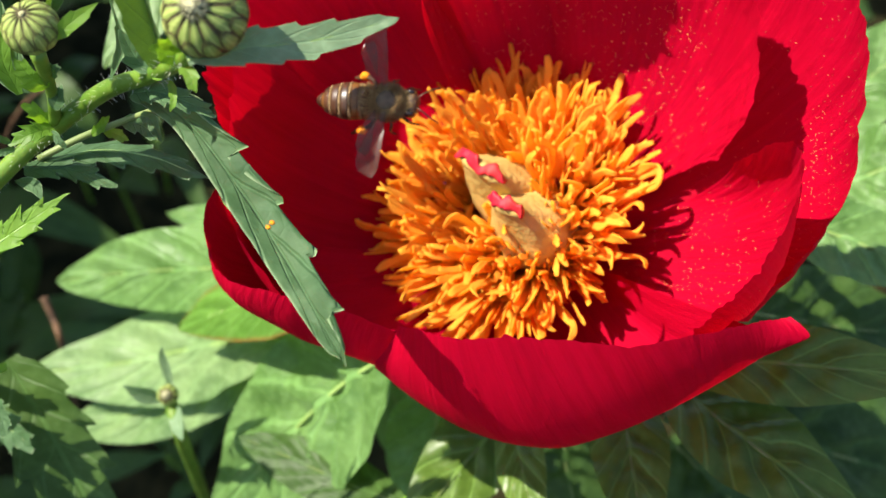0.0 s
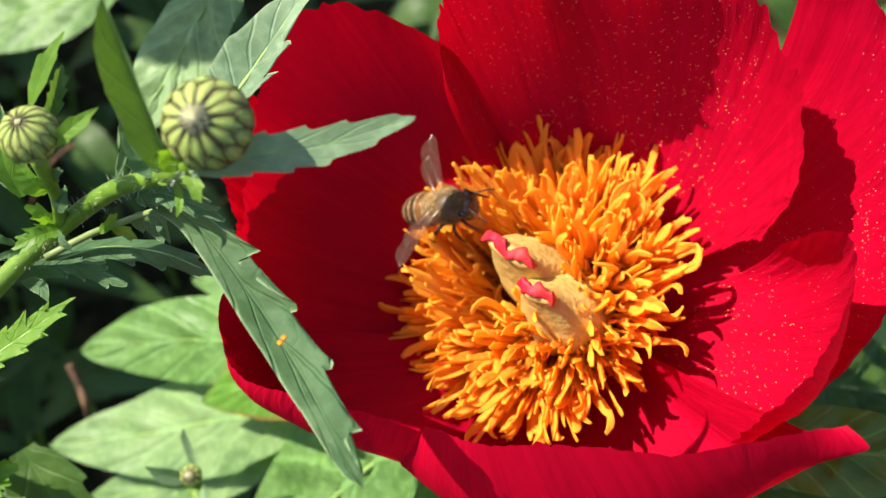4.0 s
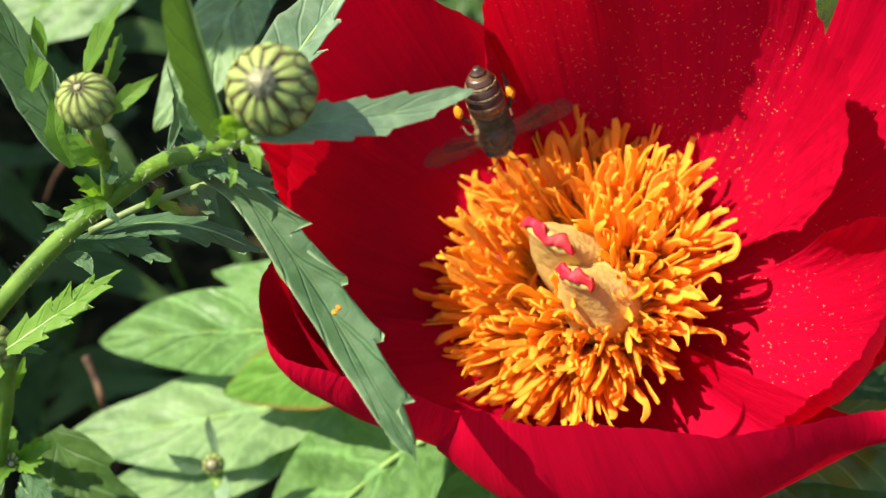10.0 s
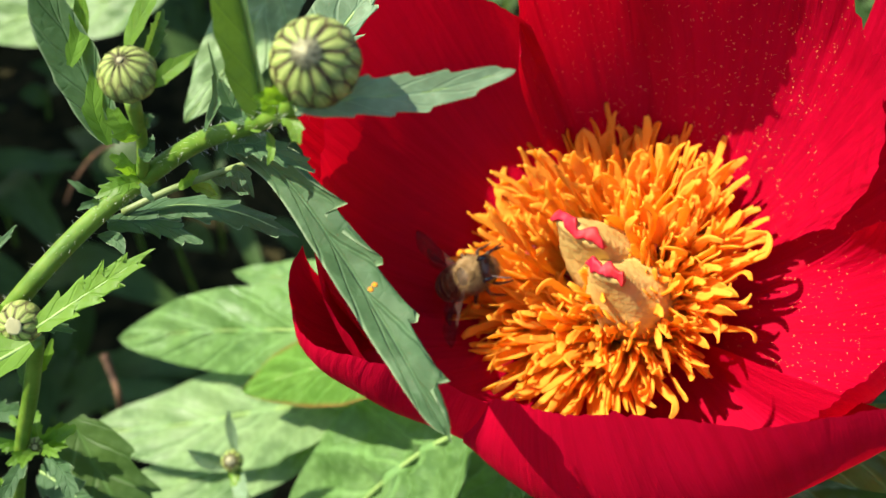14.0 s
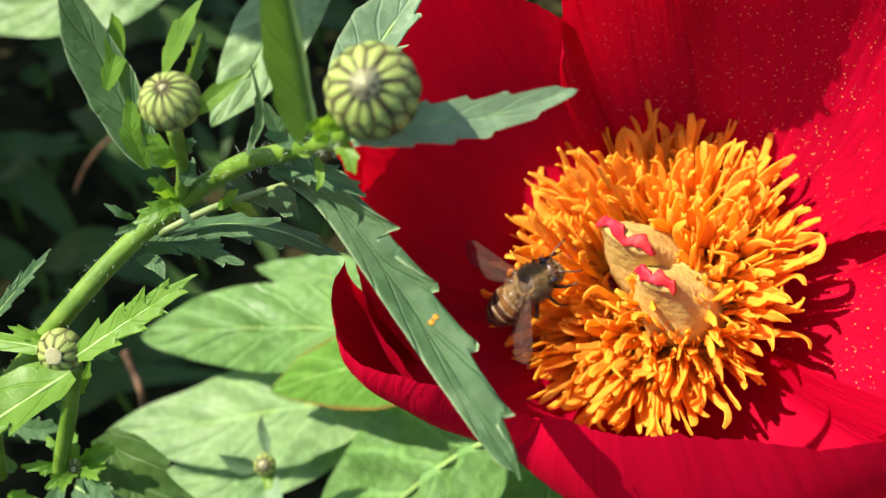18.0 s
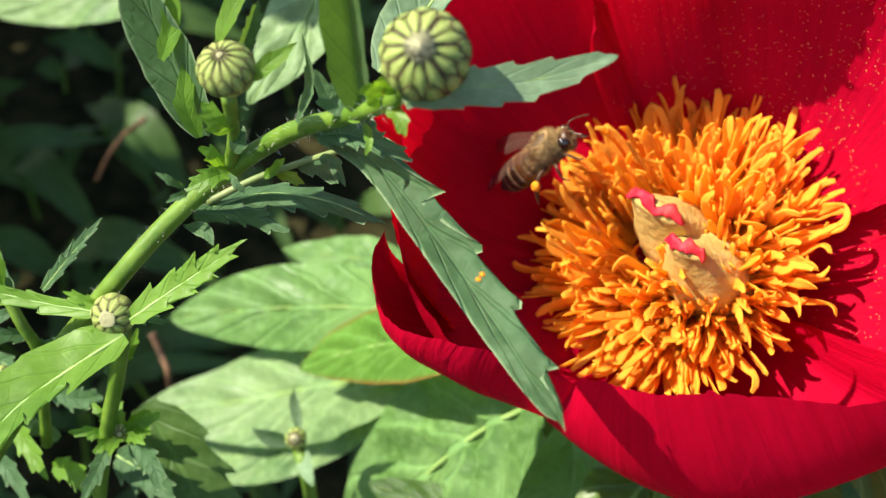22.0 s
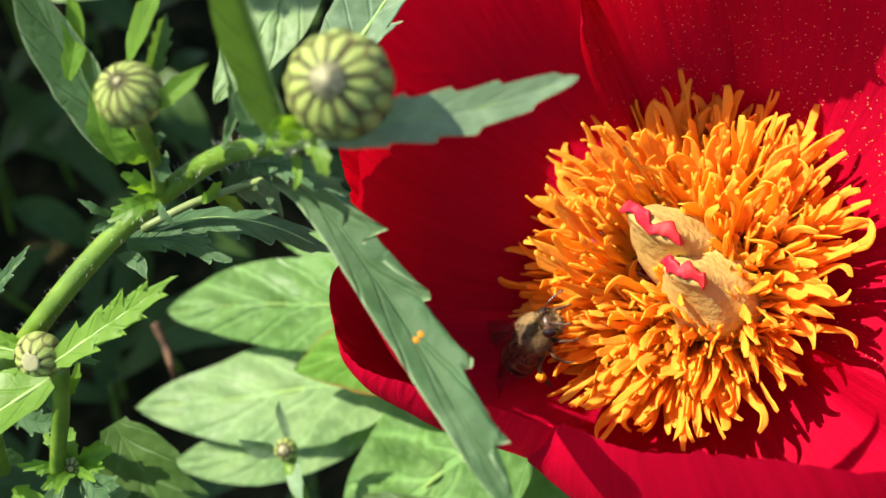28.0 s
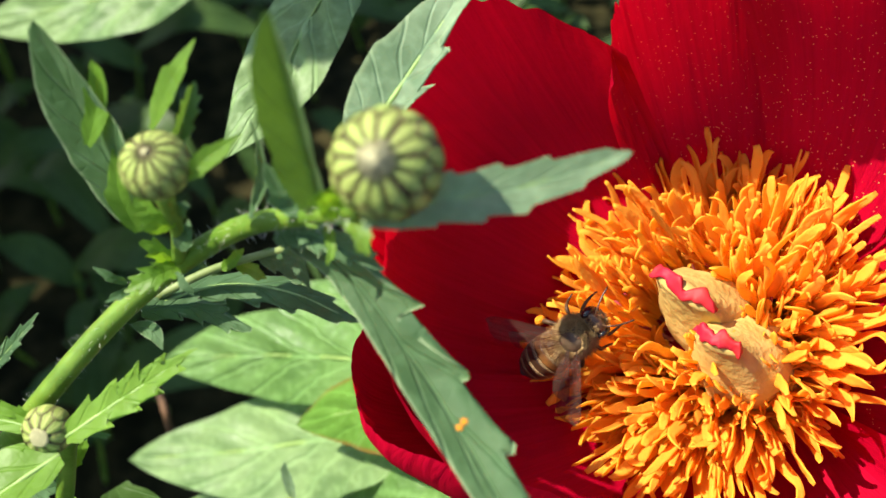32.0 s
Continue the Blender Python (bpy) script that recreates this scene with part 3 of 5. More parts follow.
def peony():
    flower = thing("peony_flower", FLOWER, "open red peony with orange stamens on a green stem", "flower")
    petal(flower, [(-27, 3.1, 1.9, -22, 2.75, 0.8), (-15, 3.55, 2.3, -10, 2.95, 0.9), (-3, 4.0, 2.7, 0, 3.1, 0.9), (11, 4.3, 2.95, 11, 3.2, 0.9), (22, 4.55, 2.95, 23, 3.25, 0.9), (34, 4.75, 2.95, 34, 3.3, 0.9), (48, 4.8, 3.0, 46, 3.3, 1.0)], 1, 0.16)
    petal(flower, [(104, 2.55, 3.65, 108, 2.5, 1.5), (111, 2.9, 3.95, 115, 2.6, 1.4), (118, 3.4, 4.0, 122, 2.75, 1.4), (125, 3.75, 4.0, 128, 2.85, 1.4), (133, 4.0, 4.0, 135, 2.85, 1.4), (142, 3.8, 4.0, 142, 2.8, 1.4),
                   (152, 3.25, 4.25, 150, 2.8, 1.6), (162, 2.85, 4.35, 160, 2.8, 1.8), (170, 2.7, 4.4, 170, 2.8, 1.9), (180, 2.65, 4.4, 180, 2.8, 1.9), (190, 2.72, 4.2, 192, 2.8, 1.8), (201, 2.8, 3.8, 203, 2.8, 1.7), (213, 2.7, 3.2, 215, 2.72, 1.5)], 2, 0.08, fray=0.04, pleat=0.3, skin=RED_CLEAN)
    petal(flower, [(74, 3.45, 4.2, 80, 2.8, 1.2), (84, 3.45, 4.3, 90, 2.75, 1.25), (94, 3.3, 4.3, 100, 2.65, 1.3), (103, 2.95, 4.0, 111, 2.5, 1.4), (110, 2.55, 3.3, 119, 2.35, 1.6)], 3, 0.12)
    petal(flower, [(14, 2.72, 1.65, 24, 1.9, 0.55), (20, 3.17, 2.3, 28, 2.3, 0.8), (32, 3.66, 2.85, 36, 2.6, 1.0), (45, 3.92, 3.25, 46, 2.75, 1.1), (58, 3.9, 3.8, 57, 2.78, 1.2), (72, 3.6, 4.2, 70, 2.7, 1.25), (85, 3.3, 4.2, 83, 2.55, 1.25)], 4, 0.15, crimp=0.34, fray=0.06)
    petal(flower, [(-37, 2.95, 2.8, -33, 2.6, 1.2), (-29, 3.15, 3.15, -27, 2.8, 1.3), (-21, 3.38, 3.4, -20, 2.9, 1.35), (-14, 3.5, 3.5, -12, 2.9, 1.3), (-6, 3.6, 3.55, -4, 2.85, 1.25), (1, 3.6, 3.5, 3, 2.72, 1.05), (7, 3.15, 2.7, 9, 2.45, 0.8), (11, 2.8, 1.8, 14, 2.1, 0.5)], 5, 0.10)
    petal(flower, [(-121, 2.02, 2.9, -127, 2.48, 1.65), (-108, 1.92, 3.3, -113, 2.6, 1.45), (-92, 1.94, 3.6, -96, 2.78, 1.35), (-76, 2.02, 3.65, -78, 2.93, 1.35), (-60, 2.22, 3.55, -64, 2.97, 1.35), (-43, 2.86, 3.4, -49, 3.02, 1.45), (-31, 3.42, 3.4, -38, 3.14, 1.65), (-27.5, 3.68, 3.43, -33, 3.3, 2.15), (-25.5, 3.84, 3.45, -28, 3.62, 2.9)], 6, 0.03, fray=0.015, pleat=0.4, skin=RED_CLEAN)
    petal(flower, [(-175, 3.0, 4.05, -171, 2.8, 2.1), (-168, 3.2, 4.0, -163, 2.9, 2.25), (-160, 3.22, 3.85, -157, 2.98, 2.4), (-152, 3.0, 3.9, -150, 2.95, 2.45), (-143, 2.55, 4.0, -143, 2.82, 2.3), (-132, 2.22, 3.8, -136, 2.66, 2.05), (-115, 2.0, 2.9, -122, 2.4, 1.5)], 7, 0.03, fray=0.012, pleat=0.2, skin=RED_CLEAN)
    petal(flower, [(146, 3.72, 3.85, 148, 2.95, 1.4), (154, 3.55, 4.1, 154, 2.98, 1.5), (162, 3.25, 4.4, 160, 2.98, 1.6), (168, 2.95, 4.4, 167, 2.92, 1.6), (175, 2.88, 4.25, 174, 2.85, 1.6), (184, 2.92, 3.95, 183, 2.8, 1.55), (194, 2.9, 3.5, 192, 2.75, 1.5), (203, 2.75, 2.9, 200, 2.6, 1.4)], 8, 0.10, skin=RED_CLEAN)
    v, f = ball(0.004, 0.0075, 0.0075)
    part("receptacle", mesh_of("receptacle", [(q.y, q.z, q.x) for q in v], f, CARPEL), flower)
    stamens(flower)
    carpel(flower, (-0.22, 0.38, 0.5), (-0.30, 0.46, 2.42), (0.65, -0.44, 0), 0.45, 1, 0.40)
    carpel(flower, (0.22, -0.12, 0.5), (0.06, -0.06, 2.42), (0.55, -0.27, 0), 0.50, 2, 0.27)
    v, f = tube([(0, 0, -0.003), (0.002, 0.004, -0.05), (0.02, 0.06, -0.14), (0.06, 0.14, -0.26)], [0.0032, 0.0028, 0.0035, 0.004], 24, 10)
    part("stem", mesh_of("stem", v, f, STEM), flower, "smooth green flower stem")


peony()


# ---- the budding daisy in front ----
def bud(parent, place, look_way, size, rows, top, seed, top_size=0.15, name="flower_bud", label=""):
    """A round flower bud wrapped in striped bracts; size: its radius in metres."""
    z = Vector(look_way).normalized()
    x = z.orthogonal().normalized()
    m = Matrix.Translation(place) @ Matrix((x, z.cross(x), z)).transposed().to_4x4() @ Matrix.Diagonal((size, size, size * 0.86, 1))
    v, f = ball(0.96, 0.96, 0.96, 14, 18)
    ob = part(name, mesh_of("bud_core", [(q.y, q.z, q.x) for q in v], f, BUD_CORE), parent, label, m)
    rng = random.Random(seed)
    nu, nv = 12, 7
    for row, (count, start, end, lift) in enumerate(rows):
        verts, uvs = [], []
        wide = 1.22 * math.pi / count
        for i in range(nu):
            u = i / (nu - 1)
            th = start + (end - start) * u
            w = wide * (0.9 if u < 0.6 else 0.9 * math.sqrt(max(0.02, 1 - ((u - 0.6) / 0.42) ** 2)))
            for j in range(nv):
                c = 2 * j / (nv - 1) - 1
                r = 1.0 + lift + 0.035 * (1 - c * c)
                a = c * w
                verts.append((r * math.sin(th) * math.cos(a), r * math.sin(th) * math.sin(a), -r * math.cos(th)))
                uvs.append((u, c))
        me = mesh_of("bract", verts, grid_faces(nu, nv), BRACT if top == BUD_TOP else BRACT_YOUNG, uvs)
        for k in range(count):
            part("bract", me, ob, "", Matrix.Rotation(2 * math.pi * (k + 0.5 * (row % 2)) / count + rng.uniform(-0.05, 0.05), 4, "Z"))
    v, f = ball(0.06, top_size, top_size, 8, 14, lambda q: q * (1 + 0.25 * noise.noise(q * 14)))
    part("bud_top", mesh_of("bud_top", [(q.y, q.z, q.x + 0.99) for q in v], f, top), ob, "", None)
    if top == BUD_TOP:
        pieces = []
        for _ in range(260):
            a, r0 = rng.uniform(0, 6.283), rng.uniform(0.0, 0.35) ** 1.2
            r1 = r0 + rng.uniform(0.08, 0.30)
            root = Vector((r0 * math.cos(a), r0 * math.sin(a), 1.05 - 0.45 * r0 * r0))
            tip = Vector((r1 * math.cos(a + 0.2), r1 * math.sin(a + 0.2), 1.10 - 0.45 * r1 * r1 + rng.uniform(-0.02, 0.06)))
            side = Vector((-math.sin(a), math.cos(a), 0)) * 0.012
            pieces.append(([root + side, root - side, root + Vector((0, 0, 0.02)), tip], [(0, 1, 3), (1, 2, 3), (2, 0, 3)]))
        v, f = joined(pieces)
        tagged(part("bud_fuzz", mesh_of("bud_fuzz", v, f, BUD_TOP), ob, "pale woolly fuzz"), kind="stuff")
    return ob


def hairs(parent, line, radius, count, seed, length=0.0008):
    rng = random.Random(seed)
    pieces = []
    pts = curve(line, 60)
    for _ in range(count):
        i = rng.randrange(59)
        q = pts[i].lerp(pts[i + 1], rng.random())
        t = (pts[i + 1] - pts[i]).normalized()
        s = (Matrix.Rotation(rng.uniform(0, 6.28), 3, t) @ t.orthogonal()).normalized()
        tip = q + s * (radius + length * rng.uniform(0.5, 1.1)) + t * rng.uniform(-0.0003, 0.0005)
        a = t.cross(s) * 0.000022
        b = t * 0.000022
        root = q + s * radius * 0.95
        pieces.append(([root + a, root - a, root + b, tip], [(0, 1, 3), (1, 2, 3), (2, 0, 3)]))
    v, f = joined(pieces)
    tagged(part("stem_hair", mesh_of("stem_hair", v, f, HAIR, smooth=False), parent, "fine white hairs"), kind="stuff")


ROWS_BIG = [(13, 1.1, 2.95, 0.0), (13, 0.7, 2.25, 0.035), (9, 0.5, 1.6, 0.06)]


def daisy():
    plant = thing("budding_daisy", Matrix(), "budding daisy stem with toothed grey-green leaves before the peony", "plant")
    line = [(-0.08824, 0.04699, 0.28587), (-0.07151, 0.06361, 0.30859), (-0.05880, 0.06763, 0.32571), (-0.05080, 0.07351, 0.33331), (-0.04383, 0.07657, 0.33881), (-0.03706, 0.07590, 0.34524), (-0.03079, 0.07349, 0.35037), (-0.02543, 0.06907, 0.35720), (-0.02380, 0.06855, 0.36060)]
    v, f = tube(line, [0.0014, 0.0013, 0.0011, 0.00105, 0.0010, 0.0009, 0.0008, 0.0008], 60, 12)
    part("stem", mesh_of("stem", v, f, STEM), plant, "bright green ribbed stem")
    hairs(plant, line, 0.00105, 420, 3)
    v, f = tube([(-0.04462, 0.07668, 0.33771), (-0.04260, 0.07508, 0.34516), (-0.04146, 0.07319, 0.35247)], [0.0008, 0.0006, 0.0008], 14, 8)
    part("side_stem", mesh_of("side_stem", v, f, STEM), plant)
    bud(plant, (-0.02260, 0.06815, 0.36321), (-0.05, -0.62, 0.78), 0.00345, ROWS_BIG, BUD_TOP, 1)
    bud(plant, (-0.04097, 0.07281, 0.35594), (-0.05, -0.25, 0.95), 0.0025, ROWS_BIG, BUD_PALE, 2, 0.12)
    bud(plant, (-0.05596, 0.06416, 0.32781), (0.05, -0.75, 0.65), 0.0022, [(9, 1.1, 2.95, 0.0), (9, 0.7, 2.2, 0.04)], BUD_PALE, 3, 0.42)
    g, y = DAISY, DAISY_YOUNG
    # the long leaf that hangs before the petals
    leaf("leaf", [(-0.03409, 0.07521, 0.34569), (-0.02828, 0.07238, 0.34545), (-0.02189, 0.06624, 0.34258), (-0.01593, 0.05883, 0.34067), (-0.00951, 0.04899, 0.34063)], 0.0048, (0.15, -0.6, 0.75), g, plant, None, teeth=6, depth=0.80, fold=0.24, widest=0.58, sharp=0.42, seed=1, one_side=-0.95, lop=0.6, wave=0.16)
    leaf("leaf", [(-0.02400, 0.06556, 0.36023), (-0.01996, 0.06802, 0.35970), (-0.01385, 0.07096, 0.35864), (-0.00681, 0.07473, 0.35871)], 0.0022, (0.1, -0.5, 0.85), DAISY_PALE, plant, VEIN, 0.05, teeth=6, depth=0.30, fold=0.15, widest=0.5, sharp=0.7, seed=2)
    leaf("leaf", [(-0.02905, 0.07253, 0.35151), (-0.02903, 0.07212, 0.35890), (-0.02902, 0.07113, 0.36581), (-0.02906, 0.07058, 0.37309)], 0.0024, (-0.25, -0.7, 0.5), DAISY_DEEP, plant, VEIN, 0.05, teeth=4, depth=0.12, fold=0.7, sharp=0.6, seed=3)
    leaf("leaf", [(-0.04614, 0.07600, 0.34369), (-0.04768, 0.07777, 0.34903), (-0.04990, 0.07999, 0.35479), (-0.05160, 0.08156, 0.36126)], 0.0034, (-0.3, -0.7, 0.6), DAISY, plant, None, teeth=3, depth=0.10, fold=0.25, sharp=0.55, seed=4)
    leaf("leaf", [(-0.04373, 0.07875, 0.35321), (-0.04225, 0.08087, 0.35599), (-0.04007, 0.08323, 0.35888)], 0.0014, (-0.4, -0.6, 0.6), y, plant, None, teeth=3, depth=0.29, fold=0.2, seed=5)
    leaf("leaf", [(-0.04065, 0.07616, 0.35470), (-0.03973, 0.07754, 0.35696), (-0.03899, 0.07845, 0.35886)], 0.0012, (0.75, -0.5, 0.4), g, plant, VEIN, 0.07, teeth=4, depth=0.43, fold=0.5, sharp=0.6, seed=6)
    leaf("leaf", [(-0.03898, 0.07207, 0.35516), (-0.03700, 0.07330, 0.35656), (-0.03464, 0.07456, 0.35795)], 0.0010, (0.3, -0.6, 0.7), y, plant, None, teeth=2, depth=0.29, seed=7)
    leaf("leaf", [(-0.04240, 0.07392, 0.34678), (-0.04334, 0.07362, 0.34854), (-0.04437, 0.07407, 0.35026)], 0.0018, (-0.1, -0.8, 0.6), y, plant, None, teeth=3, depth=0.43, seed=8, sharp=0.6)
    leaf("leaf", [(-0.04412, 0.07539, 0.33920), (-0.04530, 0.07347, 0.34036), (-0.04740, 0.07247, 0.33979)], 0.0017, (-0.2, -0.6, 0.75), y, plant, None, teeth=4, depth=0.65, seed=9, sharp=0.5)
    leaf("leaf", [(-0.04519, 0.07639, 0.33753), (-0.04543, 0.07573, 0.34086), (-0.04656, 0.07575, 0.34226)], 0.0013, (0.2, -0.6, 0.75), y, plant, None, teeth=3, depth=0.51, seed=10, sharp=0.6)
    leaf("leaf", [(-0.05385, 0.06340, 0.32828), (-0.04989, 0.06538, 0.33070), (-0.04627, 0.06704, 0.33291), (-0.04260, 0.06877, 0.33516)], 0.0030, (-0.25, -0.45, 0.85), y, plant, VEIN, 0.06, teeth=5, depth=0.90, fold=0.2, sharp=0.6, seed=11)
    leaf("leaf", [(-0.06623, 0.06864, 0.32469), (-0.06297, 0.07150, 0.32787), (-0.05974, 0.07411, 0.33085)], 0.0014, (-0.2, -0.6, 0.7), g, plant, VEIN, 0.07, teeth=5, depth=0.87, fold=0.3, seed=12, sharp=0.6)
    leaf("leaf", [(-0.05723, 0.06421, 0.32798), (-0.06444, 0.06539, 0.32707), (-0.07049, 0.06629, 0.32710), (-0.07722, 0.06664, 0.32677)], 0.0018, (0.0, -0.6, 0.8), y, plant, VEIN, 0.06, teeth=4, depth=0.80, fold=0.25, seed=13, sharp=0.5)
    leaf("leaf", [(-0.05432, 0.06207, 0.32730), (-0.05864, 0.05782, 0.32696), (-0.06257, 0.05268, 0.32715), (-0.06530, 0.04697, 0.32679), (-0.06828, 0.04104, 0.32629)], 0.0048, (-0.35, -0.35, 0.87), y, plant, VEIN, 0.05, teeth=5, depth=0.75, fold=0.2, sharp=0.5, seed=14, one_side=-0.85)
    leaf("leaf", [(-0.07160, 0.06958, 0.32341), (-0.07213, 0.07163, 0.32760), (-0.07275, 0.07369, 0.33182)], 0.0013, (0.3, -0.7, 0.6), y, plant, None, teeth=3, depth=0.43, seed=15)
    leaf("leaf", [(-0.04718, 0.07615, 0.33246), (-0.04196, 0.07850, 0.33250), (-0.03555, 0.07804, 0.33278), (-0.02859, 0.07493, 0.33348)], 0.0026, (0.0, -0.1, 1.0), g, plant, VEIN, 0.06, teeth=5, depth=0.51, fold=-0.3, seed=16, sharp=0.6)
    leaf("leaf", [(-0.04899, 0.07458, 0.33269), (-0.04467, 0.07593, 0.33204), (-0.03909, 0.07429, 0.33148)], 0.0020, (0.0, -0.5, 0.85), g, plant, None, teeth=4, depth=0.72, fold=-0.2, seed=17, sharp=0.5)
    leaf("leaf", [(-0.02948, 0.08508, 0.34537), (-0.02677, 0.08950, 0.34708), (-0.02428, 0.09417, 0.34900), (-0.02062, 0.10071, 0.35217)], 0.0040, (-0.25, -0.55, 0.8), DAISY_PALE, plant, VEIN, 0.09, teeth=4, depth=0.75, fold=0.3, seed=18, sharp=0.6, one_side=0.9)
    leaf("leaf", [(-0.03609, 0.07525, 0.34719), (-0.03463, 0.07718, 0.35109), (-0.03516, 0.07832, 0.35584)], 0.0010, (-0.6, -0.6, 0.4), g, plant, None, teeth=3, depth=0.43, seed=19)
    leaf("leaf", [(-0.03393, 0.07453, 0.34641), (-0.03040, 0.07351, 0.34781), (-0.02475, 0.07114, 0.34795)], 0.0022, (0.2, -0.4, 0.9), g, plant, None, teeth=5, depth=0.65, seed=20, sharp=0.6)
    leaf("leaf", [(-0.04981, 0.07352, 0.33195), (-0.04737, 0.07277, 0.33239), (-0.04596, 0.07101, 0.33215)], 0.0008, (0.2, -0.6, 0.7), g, plant, None, seed=21)
    for place in ((-0.01690, 0.05900, 0.34700), (-0.01720, 0.05860, 0.34680)):
        v, f = ball(0.00026, 0.00024, 0.00020, 8, 9, lambda q: q * (1 + 0.2 * noise.noise(q * 3000)))
        tagged(part("pollen_crumb", mesh_of("pollen_crumb", v, f, POLLEN), None, "", Matrix.Translation(place)), "yellow pollen crumb on a toothed daisy leaf", "pollen")
    # the pale shoot under the main stem
    line = [(-0.04783, 0.07643, 0.33274), (-0.04286, 0.07825, 0.33494), (-0.03756, 0.07815, 0.33815), (-0.03236, 0.07714, 0.34193)]
    v, f = tube(line, [0.00042, 0.0004, 0.00035, 0.0003], 20, 8)
    part("side_stem", mesh_of("side_stem", v, f, VEIN_DARK), plant, "pale thin shoot")
    for k, (a, b, c, w, mat) in enumerate([
        ((-0.04144, 0.07789, 0.33579), (-0.04011, 0.07818, 0.33715), (-0.03909, 0.07846, 0.33854), 0.0008, y),
        ((-0.04028, 0.07849, 0.33615), (-0.03823, 0.07757, 0.33649), (-0.03681, 0.07658, 0.33685), 0.0009, y),
        ((-0.03755, 0.07806, 0.33808), (-0.03483, 0.07672, 0.33931), (-0.03256, 0.07439, 0.33981), 0.0014, g),
        ((-0.03474, 0.07688, 0.34070), (-0.03296, 0.07526, 0.34180), (-0.03152, 0.07295, 0.34113), 0.0010, g),
        ((-0.02907, 0.07317, 0.34996), (-0.02832, 0.07139, 0.34977), (-0.02847, 0.07018, 0.34884), 0.0006, y),
        ((-0.04925, 0.07491, 0.33679), (-0.05048, 0.07468, 0.33800), (-0.05190, 0.07518, 0.33853), 0.0006, g),
        ((-0.04891, 0.07447, 0.33641), (-0.04948, 0.07348, 0.33696), (-0.05061, 0.07288, 0.33662), 0.0006, g),
        ((-0.04385, 0.07452, 0.33976), (-0.04267, 0.07316, 0.33986), (-0.04186, 0.07261, 0.33935), 0.0006, g),
        ((-0.04272, 0.07442, 0.34339), (-0.04199, 0.07461, 0.34473), (-0.04181, 0.07561, 0.34549), 0.0012, g),
        ((-0.04142, 0.07418, 0.34815), (-0.04097, 0.07407, 0.34930), (-0.04063, 0.07453, 0.34962), 0.0008, g),
        ((-0.02648, 0.06946, 0.35571), (-0.02587, 0.06854, 0.35620), (-0.02548, 0.06847, 0.35611), 0.0006, y),
        ((-0.03066, 0.07291, 0.35118), (-0.03233, 0.07397, 0.35217), (-0.03338, 0.07496, 0.35432), 0.0014, g),
        ((-0.03065, 0.07279, 0.35109), (-0.02891, 0.07207, 0.35290), (-0.02643, 0.07272, 0.35697), 0.0012, y),
        ((-0.04619, 0.07517, 0.34431), (-0.04728, 0.07650, 0.34800), (-0.04664, 0.07855, 0.35208), 0.0014, y),
        ((-0.02620, 0.06950, 0.35600), (-0.02760, 0.06880, 0.35790), (-0.02800, 0.06780, 0.35880), 0.0011, y),
        ((-0.02600, 0.06930, 0.35650), (-0.02480, 0.06760, 0.35640), (-0.02420, 0.06640, 0.35560), 0.0010, y),
        ((-0.02480, 0.06890, 0.35850), (-0.02620, 0.06760, 0.35990), (-0.02660, 0.06660, 0.36120), 0.0008, y),
        ((-0.04913, 0.07786, 0.35178), (-0.04772, 0.07944, 0.35542), (-0.04790, 0.08113, 0.35802), 0.0014, y)]):
        leaf("leaf", [a, b, c], w, (0.05, -0.65, 0.75), mat, plant, None, teeth=2, depth=0.43, seed=70 + k, sharp=0.7)
    leaf("leaf", [(-0.06621, 0.07648, 0.28509), (-0.06047, 0.07014, 0.28009), (-0.05466, 0.06313, 0.27458), (-0.04787, 0.05483, 0.26806)], 0.0085, (0.0, -0.5, 0.85), SHADE_LEAF, plant, None, teeth=5, depth=0.36, seed=90, sharp=0.6)
    # the shoot behind, with its small yellow bud
    line = [(-0.05761, 0.06725, 0.32021), (-0.06027, 0.06544, 0.31144), (-0.06322, 0.06256, 0.30186), (-0.06795, 0.05845, 0.28388)]
    v, f = tube(line, [0.0009, 0.0010, 0.0009, 0.0009], 24, 8)
    part("side_stem", mesh_of("side_stem", v, f, STEM), plant)
    bud(plant, (-0.06142, 0.06321, 0.30219), (0.2, -0.6, 0.75), 0.0011, [(9, 0.75, 2.8, 0.0)], BUD_PALE, 4, 0.3)
    for k, (a, b, c, w) in enumerate([
        ((-0.06228, 0.06323, 0.30229), (-0.06437, 0.06225, 0.30300), (-0.06504, 0.06189, 0.30280), 0.0010),
        ((-0.05972, 0.06191, 0.30228), (-0.05649, 0.05967, 0.30276), (-0.05425, 0.05630, 0.30246), 0.0020),
        ((-0.06124, 0.06362, 0.30249), (-0.05850, 0.06400, 0.30378), (-0.05620, 0.06488, 0.30551), 0.0014),
        ((-0.06308, 0.06248, 0.30051), (-0.06367, 0.05869, 0.30016), (-0.06442, 0.05496, 0.29988), 0.0015),
        ((-0.05981, 0.06657, 0.31355), (-0.05823, 0.06728, 0.31521), (-0.05711, 0.06896, 0.31768), 0.0010),
        ((-0.06033, 0.06543, 0.31144), (-0.06101, 0.06644, 0.31357), (-0.06063, 0.06781, 0.31586), 0.0009)]):
        leaf("leaf", [a, b, c], w, (0.1, -0.6, 0.75), y if k % 2 == 0 else g, plant, None, teeth=3, depth=0.51, seed=30 + k, sharp=0.6)
